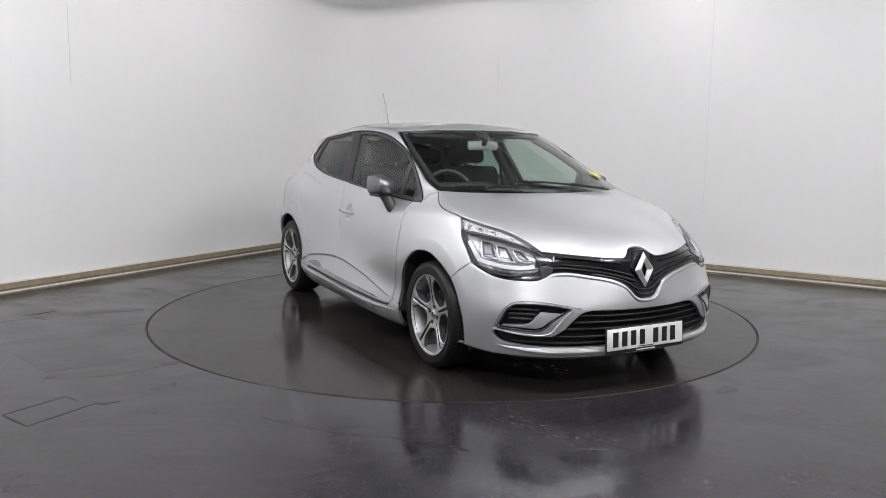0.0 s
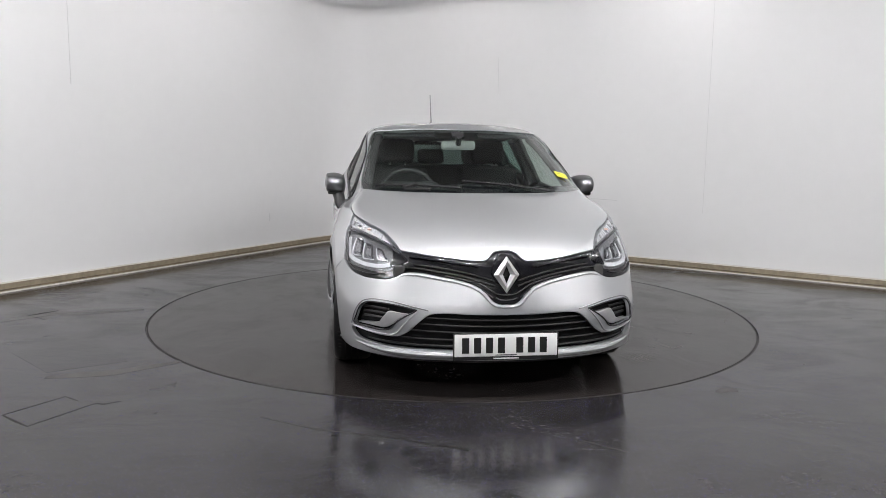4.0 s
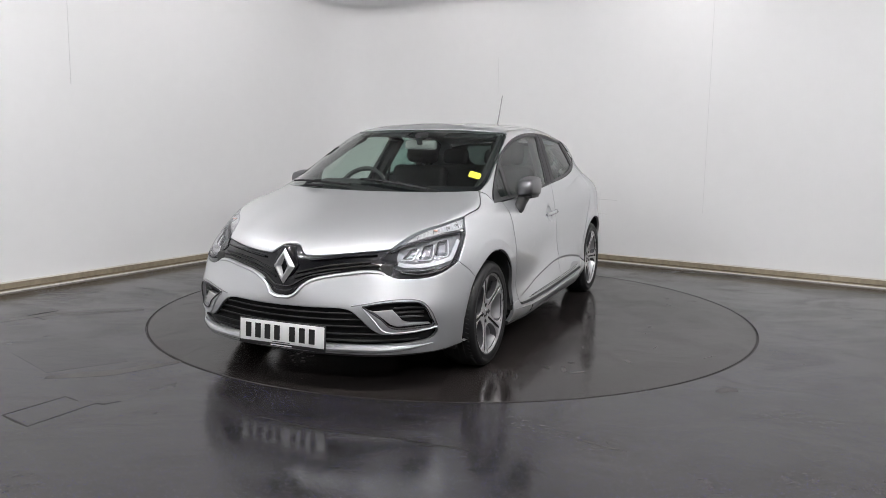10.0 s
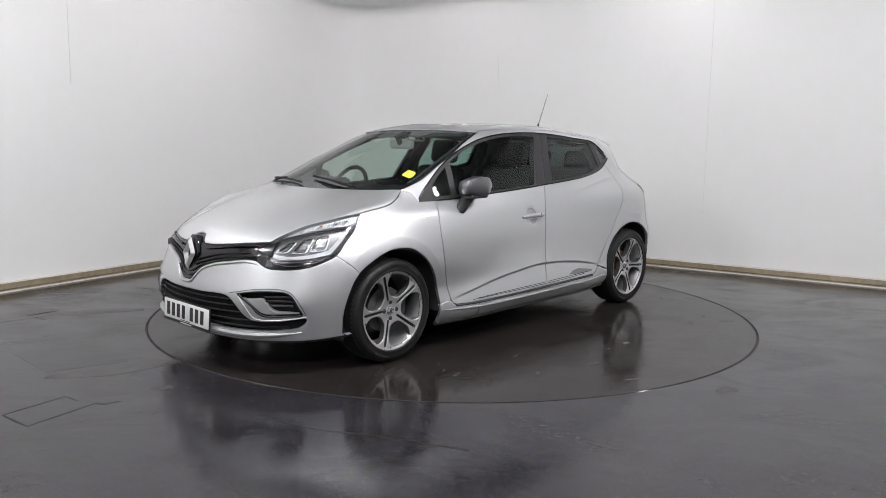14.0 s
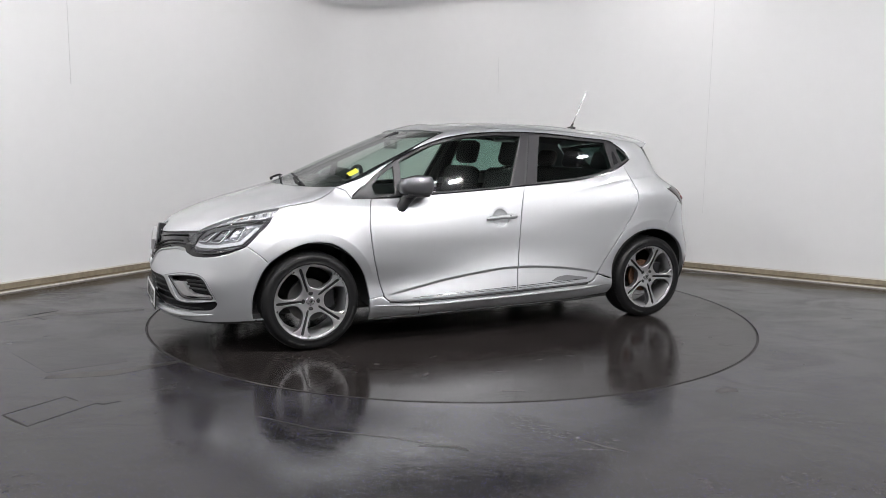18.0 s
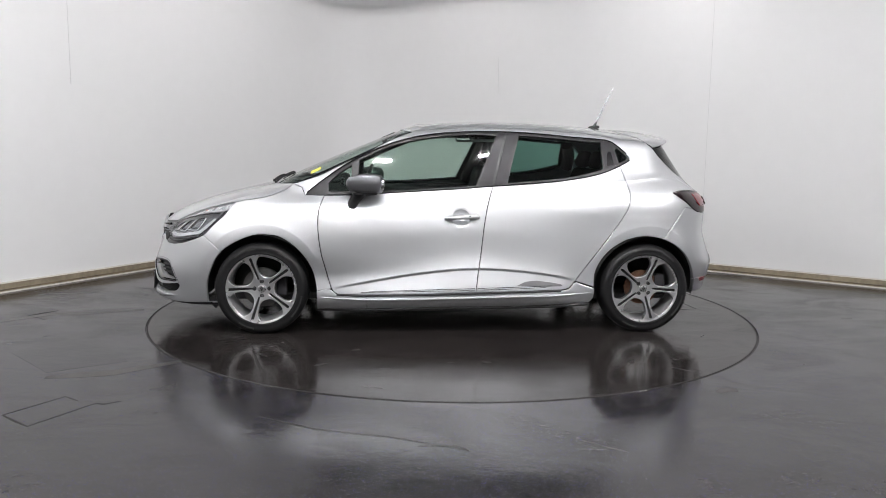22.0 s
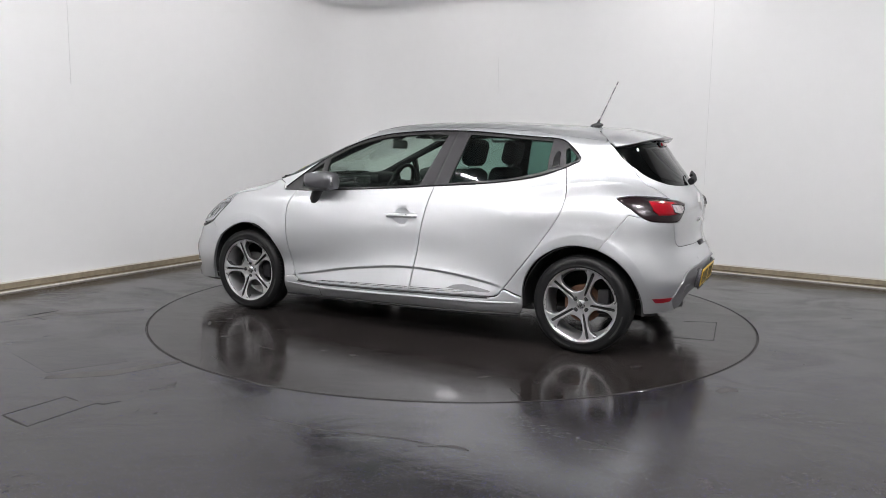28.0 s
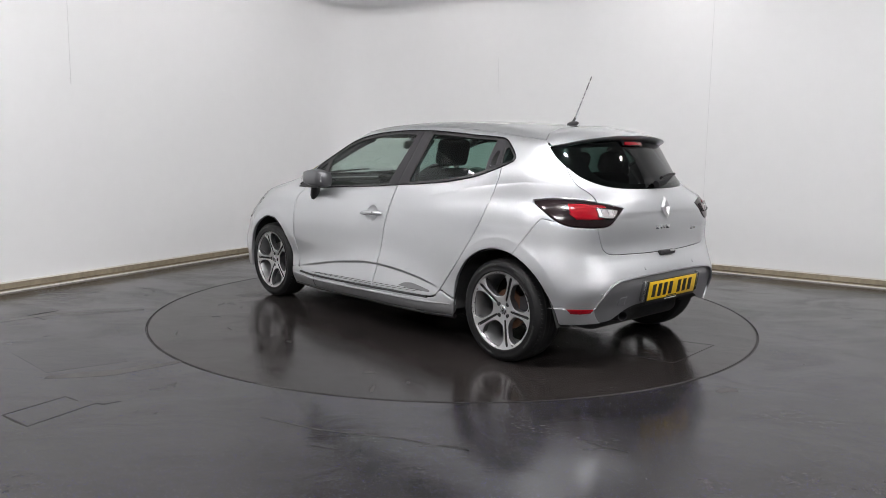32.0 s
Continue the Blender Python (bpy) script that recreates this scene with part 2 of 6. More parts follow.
def prism_bm(outline, depth, bevel=0.0):
    """A flat outline (x, z) made a plate of that depth along y, its front face at y = 0."""
    bm = bmesh.new()
    front = [bm.verts.new((x, 0, z)) for x, z in outline]
    back = [bm.verts.new((x, depth, z)) for x, z in outline]
    n = len(outline)
    bm.faces.new(front)
    bm.faces.new(back[::-1])
    for i in range(n):
        bm.faces.new((front[i], back[i], back[(i + 1) % n], front[(i + 1) % n]))
    bmesh.ops.recalc_face_normals(bm, faces=bm.faces)
    if bevel:
        bmesh.ops.bevel(bm, geom=[e for e in bm.edges], offset=bevel, segments=2, affect="EDGES", profile=.5)
    return bm


# ---- the studio ----
WALL_H = 3.8
# walls in plan: two long runs that meet in a rounded corner, and plain ones that close the room
LEFT_DIR, RIGHT_DIR = Vector((-1.59, -2.84)).normalized(), Vector((2.49, -1.61)).normalized()
CORNER = Vector((-1.31, 4.68))


def wall_plan(off=0.0):
    """The visible wall's foot, moved off metres into the room."""
    r = .9
    a = CORNER + LEFT_DIR * r
    b = CORNER + RIGHT_DIR * r
    arc = [a * (1 - t) ** 2 + CORNER * 2 * t * (1 - t) + b * t ** 2 for t in np.linspace(0, 1, 17)]
    pts = [CORNER + LEFT_DIR * 10.5] + [CORNER + LEFT_DIR * d for d in (8, 6, 4.5, 3, 1.8)] + arc + [CORNER + RIGHT_DIR * d for d in (1.8, 3, 4.5, 6, 8, 11)]
    out = []
    for i, p in enumerate(pts):
        d = (pts[min(i + 1, len(pts) - 1)] - pts[max(i - 1, 0)]).normalized()
        out.append(p + Vector((d.y, -d.x)) * off)
    return out


def strip_wall(name, inner, outer, z0, z1, mat, label="", parent=None, kind="structure", smooth=True):
    """A wall or moulding between two plan lines, from z0 to z1."""
    n = len(inner)
    vs = [(p.x, p.y, z) for line_, z in ((inner, z0), (inner, z1), (outer, z1), (outer, z0)) for p in line_]
    fs = [(k * n + i, ((k + 1) % 4) * n + i, ((k + 1) % 4) * n + i + 1, k * n + i + 1) for k in range(4) for i in range(n - 1)]
    fs += [(0, n, 2 * n, 3 * n), (n - 1, 4 * n - 1, 3 * n - 1, 2 * n - 1)]
    me = bpy.data.meshes.new(name)
    me.from_pydata(vs, [], fs)
    bm = bmesh.new()
    bm.from_mesh(me)
    bmesh.ops.recalc_face_normals(bm, faces=bm.faces)
    bpy.data.meshes.remove(me)
    ob = part(name, bm, mat, parent, label, smooth)
    if kind:
        tagged(ob, kind=kind)
    return ob


north = strip_wall("wall_north", wall_plan(0), wall_plan(-.15), 0, WALL_H, WALL_PAINT, "tall white painted curved studio wall, faintly scuffed")
strip_wall("baseboard", wall_plan(.028), wall_plan(.002), .012, .075, SKIRTING, "worn beige timber baseboard along the white wall")
strip_wall("trim", wall_plan(.031), wall_plan(.0285), .020, .031, SKIRTING_DARK, "dark worn streak along the baseboard")
strip_wall("trim", wall_plan(.036), wall_plan(.003), 0, .012, SKIRTING_PALE, "pale sealant strip at the foot of the baseboard")
strip_wall("trim", wall_plan(.020), wall_plan(.002), .075, .086, SKIRTING_PALE, "pale top edge of the baseboard")
# upright joints between the wall boards
for side, dist, z0, z1 in ((LEFT_DIR, 4.24, 1.75, WALL_H), (RIGHT_DIR, 2.18, 1.87, 2.31), (RIGHT_DIR, 4.66, .6, WALL_H), (LEFT_DIR, 1.75, .35, .45)):
    p = CORNER + side * dist
    n = Vector((side.y, -side.x)) * (1 if side is RIGHT_DIR else -1)
    n = n if n.dot(-p) > 0 else -n
    q = p + n * .0015
    seam = box_bm((.004, .003, z1 - z0), (0, 0, 0))
    ob = part("wall_joint", seam, WALL_SEAM, north, "fine grey upright joint between wall boards", False)
    ob.matrix_basis = Matrix.Translation((q.x, q.y, (z0 + z1) / 2)) @ Matrix.Rotation(math.atan2(side.y, side.x), 4, "Z")
# two faint scratches on the wall
for dist, z, w in ((3.56, .69, .32), (3.50, .53, .24)):
    p = CORNER + RIGHT_DIR * dist
    n = Vector((RIGHT_DIR.y, -RIGHT_DIR.x))
    q = p + n * .0015
    ob = part("scratch", box_bm((w, .003, .006)), WALL_SEAM, north, "faint level scratch in the wall paint", False)
    ob.matrix_basis = Matrix.Translation((q.x, q.y, z)) @ Matrix.Rotation(math.atan2(RIGHT_DIR.y, RIGHT_DIR.x), 4, "Z") @ Matrix.Rotation(.02, 4, "Y")

# closing walls behind the camera, floor and ceiling
ends = [wall_plan(0)[0], Vector((-6.3, -9.5)), Vector((7.8, -9.5)), wall_plan(0)[-1]]
for i, nm in enumerate(("wall_west", "wall_south", "wall_east")):
    a, b = ends[i], ends[i + 1]
    d = (b - a).normalized()
    n = Vector((d.y, -d.x))
    strip_wall(nm, [a, b], [a + n * .15, b + n * .15], 0, WALL_H, WALL_PAINT, "plain white painted studio wall", smooth=False)


def sheet(name, z, mat, label, flip=False, hole=0.0):
    """A level sheet over the whole room, with a round hole for the disc where asked."""
    bm = bmesh.new()
    outer = [(11, -10), (11, 7), (-8, 7), (-8, -10)]
    if hole:
        n = 128
        inner = [bm.verts.new((hole * math.cos(2 * math.pi * k / n), hole * math.sin(2 * math.pi * k / n), z)) for k in range(n)]
        rim = []
        for k in range(n):
            c, s = math.cos(2 * math.pi * k / n), math.sin(2 * math.pi * k / n)
            m = min((11 if c > 0 else 8) / max(abs(c), 1e-6), (7 if s > 0 else 10) / max(abs(s), 1e-6))
            rim.append(bm.verts.new((c * m, s * m, z)))
        low = [bm.verts.new((v.co.x, v.co.y, z - .05)) for v in inner]
        for k in range(n):
            j = (k + 1) % n
            bm.faces.new((inner[k], rim[k], rim[j], inner[j]))
            bm.faces.new((low[k], inner[k], inner[j], low[j]))
        for corner in outer:
            # square off the corners
            k = min(range(n), key=lambda i: (rim[i].co.xy - Vector(corner)).length)
            rim[k].co.x, rim[k].co.y = corner
    else:
        bm.faces.new([bm.verts.new((x, y, z)) for x, y in outer])
    bmesh.ops.recalc_face_normals(bm, faces=bm.faces)
    if bm.faces[0].normal.z * (-1 if flip else 1) < 0:
        bmesh.ops.reverse_faces(bm, faces=bm.faces)
    ob = part(name, bm, mat, None, label, False)
    return tagged(ob, kind="structure")


RADIUS = 2.2277
ground = sheet("floor", 0, FLOOR_VINYL, "glossy dark grey flecked vinyl studio floor, smeared and worn", hole=RADIUS)
sheet("ceiling", WALL_H, CEILING_PAINT, "plain grey painted studio ceiling", flip=True)
sheet("ground", -.05, SEAM, "dark concrete under the studio floor")


def floor_line(name, pts, width, mat, label, parent, z=.0015, thick=.003):
    """A narrow flat ribbon on the floor."""
    bm = bmesh.new()
    pts = [Vector((*p, 0)) for p in pts]
    rows = []
    for i, p in enumerate(pts):
        d = (pts[min(i + 1, len(pts) - 1)] - pts[max(i - 1, 0)]).normalized()
        s = Vector((-d.y, d.x, 0)) * width / 2 * (1 if 0 < i < len(pts) - 1 else .5)
        rows.append([bm.verts.new(p + k * s + Vector((0, 0, h))) for k, h in ((-1, 0), (-1, z), (1, z), (1, 0))])
    for a, b in zip(rows[:-1], rows[1:]):
        for k in range(3):
            bm.faces.new((a[k], a[k + 1], b[k + 1], b[k]))
    bmesh.ops.recalc_face_normals(bm, faces=bm.faces)
    return part(name, bm, mat, parent, label, False)


HATCH = "thin dark cut edge of a hatch in the vinyl"
for pts, w in (([(-2.064, -2.505), (-1.985, -2.365), (-1.911, -2.230)], .012), ([(-2.064, -2.505), (-1.97, -2.575), (-1.874, -2.640)], .014), ([(-1.874, -2.640), (-1.80, -2.49), (-1.730, -2.346)], .011),
               ([(-1.911, -2.230), (-1.86, -2.262), (-1.82, -2.288)], .007), ([(-1.730, -2.346), (-1.712, -2.318), (-1.674, -2.335), (-1.607, -2.281)], .013),
               ([(-3.059, -.476), (-3.0, -.385), (-2.935, -.293)], .022), ([(-3.008, -.51), (-2.876, -.591)], .010), ([(-2.64, -1.06), (-2.60, -1.04)], .02)):
    floor_line("hatch_edge", pts, w, SEAM, HATCH, ground, .0008)
for pts, w in (([(-2.172, -1.924), (-2.0, -1.87), (-1.851, -1.821), (-1.562, -1.579)], .10), ([(-3.145, -.681), (-2.93, -.41), (-2.698, -.373), (-2.326, -.205)], .09), ([(-3.4, .30), (-3.185, .353), (-2.95, .45)], .05),
               ([(-.881, -2.467), (-.592, -2.611), (-.233, -2.70), (.083, -2.823)], .012), ([(-.131, -2.784), (.013, -2.778), (.083, -2.823)], .022), ([(.577, -2.687), (.66, -2.75), (.746, -2.804)], .016),
               ([(1.40, -1.98), (1.46, -1.93), (1.52, -1.95)], .07), ([(3.37, .80), (3.45, .82)], .03), ([(3.23, .40), (3.31, .41)], .03), ([(2.96, -.12), (3.05, -.11)], .03)):
    floor_line("scuff_mark", pts, w, SCUFF, "dull scuffed streak in the vinyl", ground, .0006)
# a patch of newer vinyl let into the sheet
bm = bmesh.new()
bm.faces.new([bm.verts.new((x, y, .0005)) for x, y in ((-2.62, -1.46), (-2.21, -1.84), (-1.86, -1.59), (-2.44, -.88))])
bmesh.ops.recalc_face_normals(bm, faces=bm.faces)
part("vinyl_patch", bm, PATCH_VINYL, ground, "square patch of darker vinyl let into the floor", False)
# ---- turntable disc, level with the floor, with a dark gap round it ----
table = new("turntable")
table.location = (0, 0, 0)
tagged(table, "round dark vinyl turntable disc set flush in the floor", "turntable")
bm = lathe_bm([(0, -.03), (RADIUS - .006, -.03), (RADIUS - .004, -.002), (RADIUS - .008, 0.0005), (1.6, 0.0005), (.8, 0.0005), (0, 0.0005)], 160, "z")
part("disc", bm, DISC_VINYL, table, "", True, 4)
# dark band added on the rim to widen the gap's dark line
ring = lathe_bm([(RADIUS - .017, -.004), (RADIUS - .017, .0014), (RADIUS - .0065, .0014), (RADIUS - .0065, -.004)], 160, "z")
part("edge_band", ring, SEAM, table, "dark band that widens the line of the gap")
for pts in ([(-1.69, .066), (-1.755, .062), (-1.955, .03)], [(-1.955, .03), (-1.90, -.555)], [(-1.68, -.47), (-1.90, -.555)]):
    floor_line("hatch_edge", pts, .008, SEAM, HATCH, table, .0014)
for k, (x, y) in enumerate(((.14, 1.503), (.897, 1.519), (1.262, 1.291), (1.241, 1.118), (.491, 1.621), (1.07, 1.22), (-.941, 1.521), (-1.185, 1.68), (.70, 1.202), (1.239, 1.217), (-1.23, 1.476), (-1.638, .902), (.588, 1.953), (-.074, 1.499))):
    # short dull drags, most of them along the way the tyres roll
    ln, wd, a = .018 + .010 * (k * 7 % 5), .012 + .005 * (k * 3 % 4), .9 * math.sin(k * 2.4)
    c, sn = math.cos(a) * ln, math.sin(a) * ln
    floor_line("scuff_mark", [(x - c, y - sn), (x - c * .3, y - sn * .3 + .004), (x + c * .4, y + sn * .4 + .003), (x + c, y + sn)], wd, SCUFF, "small dull scuff", table, .0011)
for k in range(9):
    x, y = 1.50 + .022 * (k % 3) - .03 * (k // 3), .86 + .05 * (k // 3) + .03 * (k % 3)
    floor_line("scuff_mark", [(x - .05, y - .02), (x, y), (x + .05, y + .012)], .012, SCUFF, "patch of brown tyre scuffs", table, .0011)

# ---- lamps under the ceiling ----
# place, the way it faces in plan, and how far it is tipped from straight down
# those beyond y = -4 are unseen fill, added to brighten camera-facing sides
LAMPS = [(3.4, -.6, 180, 12), (2.7, -2.7, 135, 22), (.85, -2.75, 104, 22), (-.55, -2.9, 84, 22), (-2.7, -2.5, 45, 22), (-3.3, -.5, 0, 12), (-4.2, -4.6, 50, 35), (4.3, -4.6, 130, 35), (0, -6.4, 90, 35),
         # unseen fill lamps, added and turned to the walls to brighten them
         (-1.7, 1.3, 150, 64), (-.25, 2.3, 112, 62), (1.7, 1.3, 57, 64)]


def ceiling_lamp(glow):
    lamp = new("ceiling_lamp")
    case = box_bm((.48, .24, .07), (0, 0, .035), .012)
    part("case", case, LAMP_CASE, lamp)
    part("diffuser", box_bm((.22, .07, .016), (0, 0, -.005), .0075, segments=3), glow, lamp, "glowing white diffuser")
    part("hanger", sweep_bm([(0, 0, .06), (0, 0, .12)], .02, 8), LAMP_CASE, lamp)
    return tagged(lamp, "flat white studio lamp out of view under the ceiling", "lamp", "ceiling lamps")


models = {}
for x, y, way, tip in LAMPS:
    m = pose(x, y, WALL_H - .42, 0, 0, way - 90) @ pose(0, 0, 0, tip, 0, 0)
    tagged(part("lamp_rod", sweep_bm([(x, y, WALL_H - .34), (x, y, WALL_H)], .008, 6), LAMP_CASE, None), "thin metal rod that carries a studio lamp", "rod", "lamp rods")
    glow = WALL_FILL_GLOW if tip > 40 else BACK_FILL_GLOW if y < -4 else SIDE_GLOW if y > -1 else DIM_GLOW if x < -2 else BRIGHT_GLOW if x > 2 else LAMP_GLOW
    if glow in models:
        copy_thing(models[glow], m)
    else:
        models[glow] = ceiling_lamp(glow)
        models[glow].matrix_basis = m

# round hoop that hangs high before the corner
canopy = new("ceiling_hoop")
canopy.location = (-.62, 2.72, 0)
tagged(canopy, "round grey sheet-metal hoop hung under the ceiling", "hoop")
part("rim", lathe_bm([(1.22, 3.085), (1.25, 3.085), (1.25, 3.12), (1.22, 3.12), (1.22, 3.085)], 96, "z"), CANOPY, canopy)
part("flange", lathe_bm([(.90, 3.145), (1.225, 3.105), (1.225, 3.115), (.90, 3.155), (.90, 3.145)], 96, "z"), CANOPY, canopy)
for k in range(3):
    a = k * 2.094
    part("rod", sweep_bm([(math.cos(a) * 1.1, math.sin(a) * 1.1, 3.04), (math.cos(a) * 1.1, math.sin(a) * 1.1, WALL_H)], .008, 6), LAMP_CASE, canopy)
# ---- car body: design lines from the sills to the roof, each from the nose round the flank to the tail ----
# sixteen stations a line, as x, y (half width) and z
LINES = []


def line(xs, ys, zs):
    LINES.append(np.array([xs, ys, zs], float).T)


# bottom edge
line([2.125, 2.098, 2.008, 1.846, 1.655, 1.29, .92, .45, 0, -.45, -.92, -1.29, -1.655, -1.79, -1.85, -1.865],
     [0, .30, .558, .742, .806, .82, .83, .84, .84, .84, .83, .81, .755, .62, .35, 0],
     [.19, .19, .19, .195, .20, .19, .17, .17, .17, .17, .19, .22, .265, .275, .28, .28])
# top of the sill
line([2.135, 2.11, 2.025, 1.85, 1.655, 1.29, .92, .45, 0, -.45, -.92, -1.29, -1.645, -1.79, -1.865, -1.88],
     [0, .30, .56, .75, .822, .850, .868, .878, .880, .880, .872, .858, .795, .66, .36, 0],
     [.30, .30, .30, .30, .30, .275, .248, .243, .243, .248, .268, .31, .355, .365, .37, .37])
# crease above the sill
line([2.145, 2.115, 2.025, 1.86, 1.655, 1.29, .92, .45, 0, -.45, -.92, -1.29, -1.635, -1.80, -1.895, -1.915],
     [0, .30, .57, .755, .828, .860, .855, .856, .858, .860, .866, .868, .818, .68, .37, 0],
     [.43, .43, .43, .43, .42, .41, .40, .40, .43, .42, .41, .44, .46, .47, .48, .48])
# hollow of the doors
line([2.13, 2.085, 1.995, 1.84, 1.64, 1.29, .92, .45, 0, -.45, -.92, -1.29, -1.62, -1.775, -1.875, -1.90],
     [0, .30, .56, .745, .822, .868, .870, .852, .838, .842, .858, .868, .822, .675, .37, 0],
     [.53, .53, .53, .53, .55, .56, .54, .54, .56, .56, .55, .57, .57, .57, .57, .57])
# waist
line([2.10, 2.055, 1.97, 1.82, 1.63, 1.29, .92, .45, 0, -.45, -.92, -1.29, -1.61, -1.755, -1.825, -1.85],
     [0, .30, .54, .725, .80, .856, .864, .846, .827, .828, .848, .862, .805, .655, .36, 0],
     [.62, .62, .62, .64, .68, .70, .70, .70, .71, .71, .70, .71, .70, .68, .67, .67])
# shoulder, bonnet edge
line([2.065, 2.03, 1.94, 1.785, 1.60, 1.29, .95, .45, 0, -.45, -.92, -1.29, -1.575, -1.75, -1.825, -1.84],
     [0, .30, .505, .655, .735, .80, .824, .810, .797, .802, .830, .842, .78, .622, .355, 0],
     [.715, .708, .700, .745, .81, .845, .85, .845, .85, .86, .89, .92, .925, .91, .90, .90])
# foot of the glass
line([1.30, 1.27, 1.20, 1.11, 1.07, 1.02, .90, .45, 0, -.45, -.92, -1.19, -1.437, -1.615, -1.745, -1.77],
     [0, .30, .54, .678, .705, .729, .748, .757, .757, .755, .740, .708, .645, .512, .285, 0],
     [.985, .985, .987, .990, .975, .955, .938, .945, .975, 1.008, 1.055, 1.09, 1.085, 1.055, 1.035, 1.03])
# roof edge
line([.33, .33, .32, .305, .26, .15, 0, -.15, -.35, -.6, -.9, -1.13, -1.36, -1.47, -1.535, -1.555],
     [0, .28, .475, .553, .561, .566, .568, .568, .566, .562, .553, .548, .540, .452, .265, 0],
     [1.386, 1.38, 1.364, 1.358, 1.366, 1.376, 1.384, 1.388, 1.388, 1.382, 1.359, 1.331, 1.299, 1.30, 1.312, 1.318])
# ridge of the roof
line([.17, .16, .14, .11, .07, 0, -.1, -.22, -.38, -.58, -.84, -1.04, -1.2, -1.28, -1.33, -1.35],
     [0, 0, 0, 0, 0, 0, 0, 0, 0, 0, 0, 0, 0, 0, 0, 0],
     [1.411, 1.412, 1.414, 1.417, 1.420, 1.426, 1.431, 1.434, 1.435, 1.433, 1.425, 1.413, 1.401, 1.395, 1.391, 1.389])


def spline(knots, pts, at):
    """A smooth curve through pts (n, k) at the parameters knots (n), taken at the parameters at."""
    d = (pts[1:] - pts[:-1]) / (knots[1:] - knots[:-1])[:, None]
    h = knots[1:] - knots[:-1]
    tan = np.empty_like(pts)
    w = h[:-1] / (h[:-1] + h[1:])
    tan[1:-1] = d[:-1] * (1 - w)[:, None] + d[1:] * w[:, None]
    tan[0], tan[-1] = 1.5 * d[0] - .5 * tan[1], 1.5 * d[-1] - .5 * tan[-2]
    i = np.clip(np.searchsorted(knots, at, side="right") - 1, 0, len(knots) - 2)
    t = ((at - knots[i]) / h[i])[:, None]
    return ((2 * t ** 3 - 3 * t ** 2 + 1) * pts[i] + (t ** 3 - 2 * t ** 2 + t) * h[i][:, None] * tan[i]
            + (3 * t ** 2 - 2 * t ** 3) * pts[i + 1] + (t ** 3 - t ** 2) * h[i][:, None] * tan[i + 1])


def body_grid(nu=150, per=7):
    """The half body as a grid of points: nu along the car, from the bottom edge to the ridge."""
    lines = list(LINES)
    foot, edge, ridge = lines[-3:]
    mid = (foot + edge) / 2
    mid[:, 2] += [.008, .008, .010, .010, .008, 0, 0, 0, 0, 0, 0, 0, .001, .002, .002, .002]
    mid[:, 1] += [0, 0, .002, .007, .013, .016, .017, .017, .017, .017, .017, .014, .010, .003, 0, 0]
    crown = edge * .45 + ridge * .55
    crown[:, 2] += .018
    lines = lines[:-2] + [mid, edge, crown, ridge]
    # along the lines, with the mirror image at both ends so that they cross the middle squarely
    base = LINES[2]
    kn = np.concatenate([[0], np.cumsum(np.hypot(*np.diff(base[:, :2], axis=0).T))])
    kn2 = np.concatenate([-kn[2:0:-1], kn, 2 * kn[-1] - kn[-2:-4:-1]])
    at = np.linspace(0, kn[-1], nu)
    fine = []
    for p in lines:
        flip = np.array([1, -1, 1])
        ext = np.concatenate([p[2:0:-1] * flip, p, p[-2:-4:-1] * flip])
        fine.append(spline(kn2, ext, at))
    fine = np.array(fine)  # lines, nu, 3
    nl = len(fine)
    out = np.empty((per * (nl - 1) + 1, nu, 3))
    for j in range(nu):
        col = fine[:, j]
        s = np.concatenate([[0], np.cumsum(np.sqrt(np.linalg.norm(np.diff(col, axis=0), axis=1) + 1e-4))])
        a = np.concatenate([np.linspace(s[i], s[i + 1], per, endpoint=False) for i in range(nl - 1)] + [[s[-1]]])
        out[:, j] = spline(s, col, a)
    # the bonnet bulges between its edges
    a, b = 5 * per, 6 * per
    fade = np.interp(at / kn[5], [0, .75, 1.05], [1, 1, 0])
    out[a:b, :, 2] += .024 * np.sin(np.linspace(0, math.pi, b - a, endpoint=False))[:, None] * fade
    out[:, 0, 1] = out[:, -1, 1] = 0
    out[-1, :, 1] = 0
    out[..., 1] = np.maximum(out[..., 1], 0)
    return out

# ---- the car: skin panels are cut out of the body surface by their outlines ----
import functools
from mathutils.bvhtree import BVHTree
from mathutils.geometry import delaunay_2d_cdt

car = tagged(new("car"), "silver five-door hatchback parked on the turntable", "car")
GRID_PTS = body_grid()
NR, NC = GRID_PTS.shape[:2]


def skin_tree():
    """Both halves of the body surface for casting rays, with smooth normals."""
    g = GRID_PTS
    du, dv = np.gradient(g, axis=1), np.gradient(g, axis=0)
    n = np.cross(du, dv)
    n /= np.linalg.norm(n, axis=2, keepdims=True) + 1e-12
    n[:, 0, 1] = n[:, -1, 1] = 0
    n[-1] = n[-2] * np.array([1, 0, 1])
    flip = np.array([1, -1, 1])
    v = np.concatenate([g.reshape(-1, 3), g.reshape(-1, 3) * flip])
    nn = np.concatenate([n.reshape(-1, 3), n.reshape(-1, 3) * flip])
    fs = []
    k = NR * NC
    for r in range(NR - 1):
        for c in range(NC - 1):
            a, b, d, e = r * NC + c, r * NC + c + 1, (r + 1) * NC + c + 1, (r + 1) * NC + c
            fs += [(a, b, d), (a, d, e), (k + a, k + d, k + b), (k + a, k + e, k + d)]
    return v, nn, fs, BVHTree.FromPolygons([tuple(p) for p in v], fs)


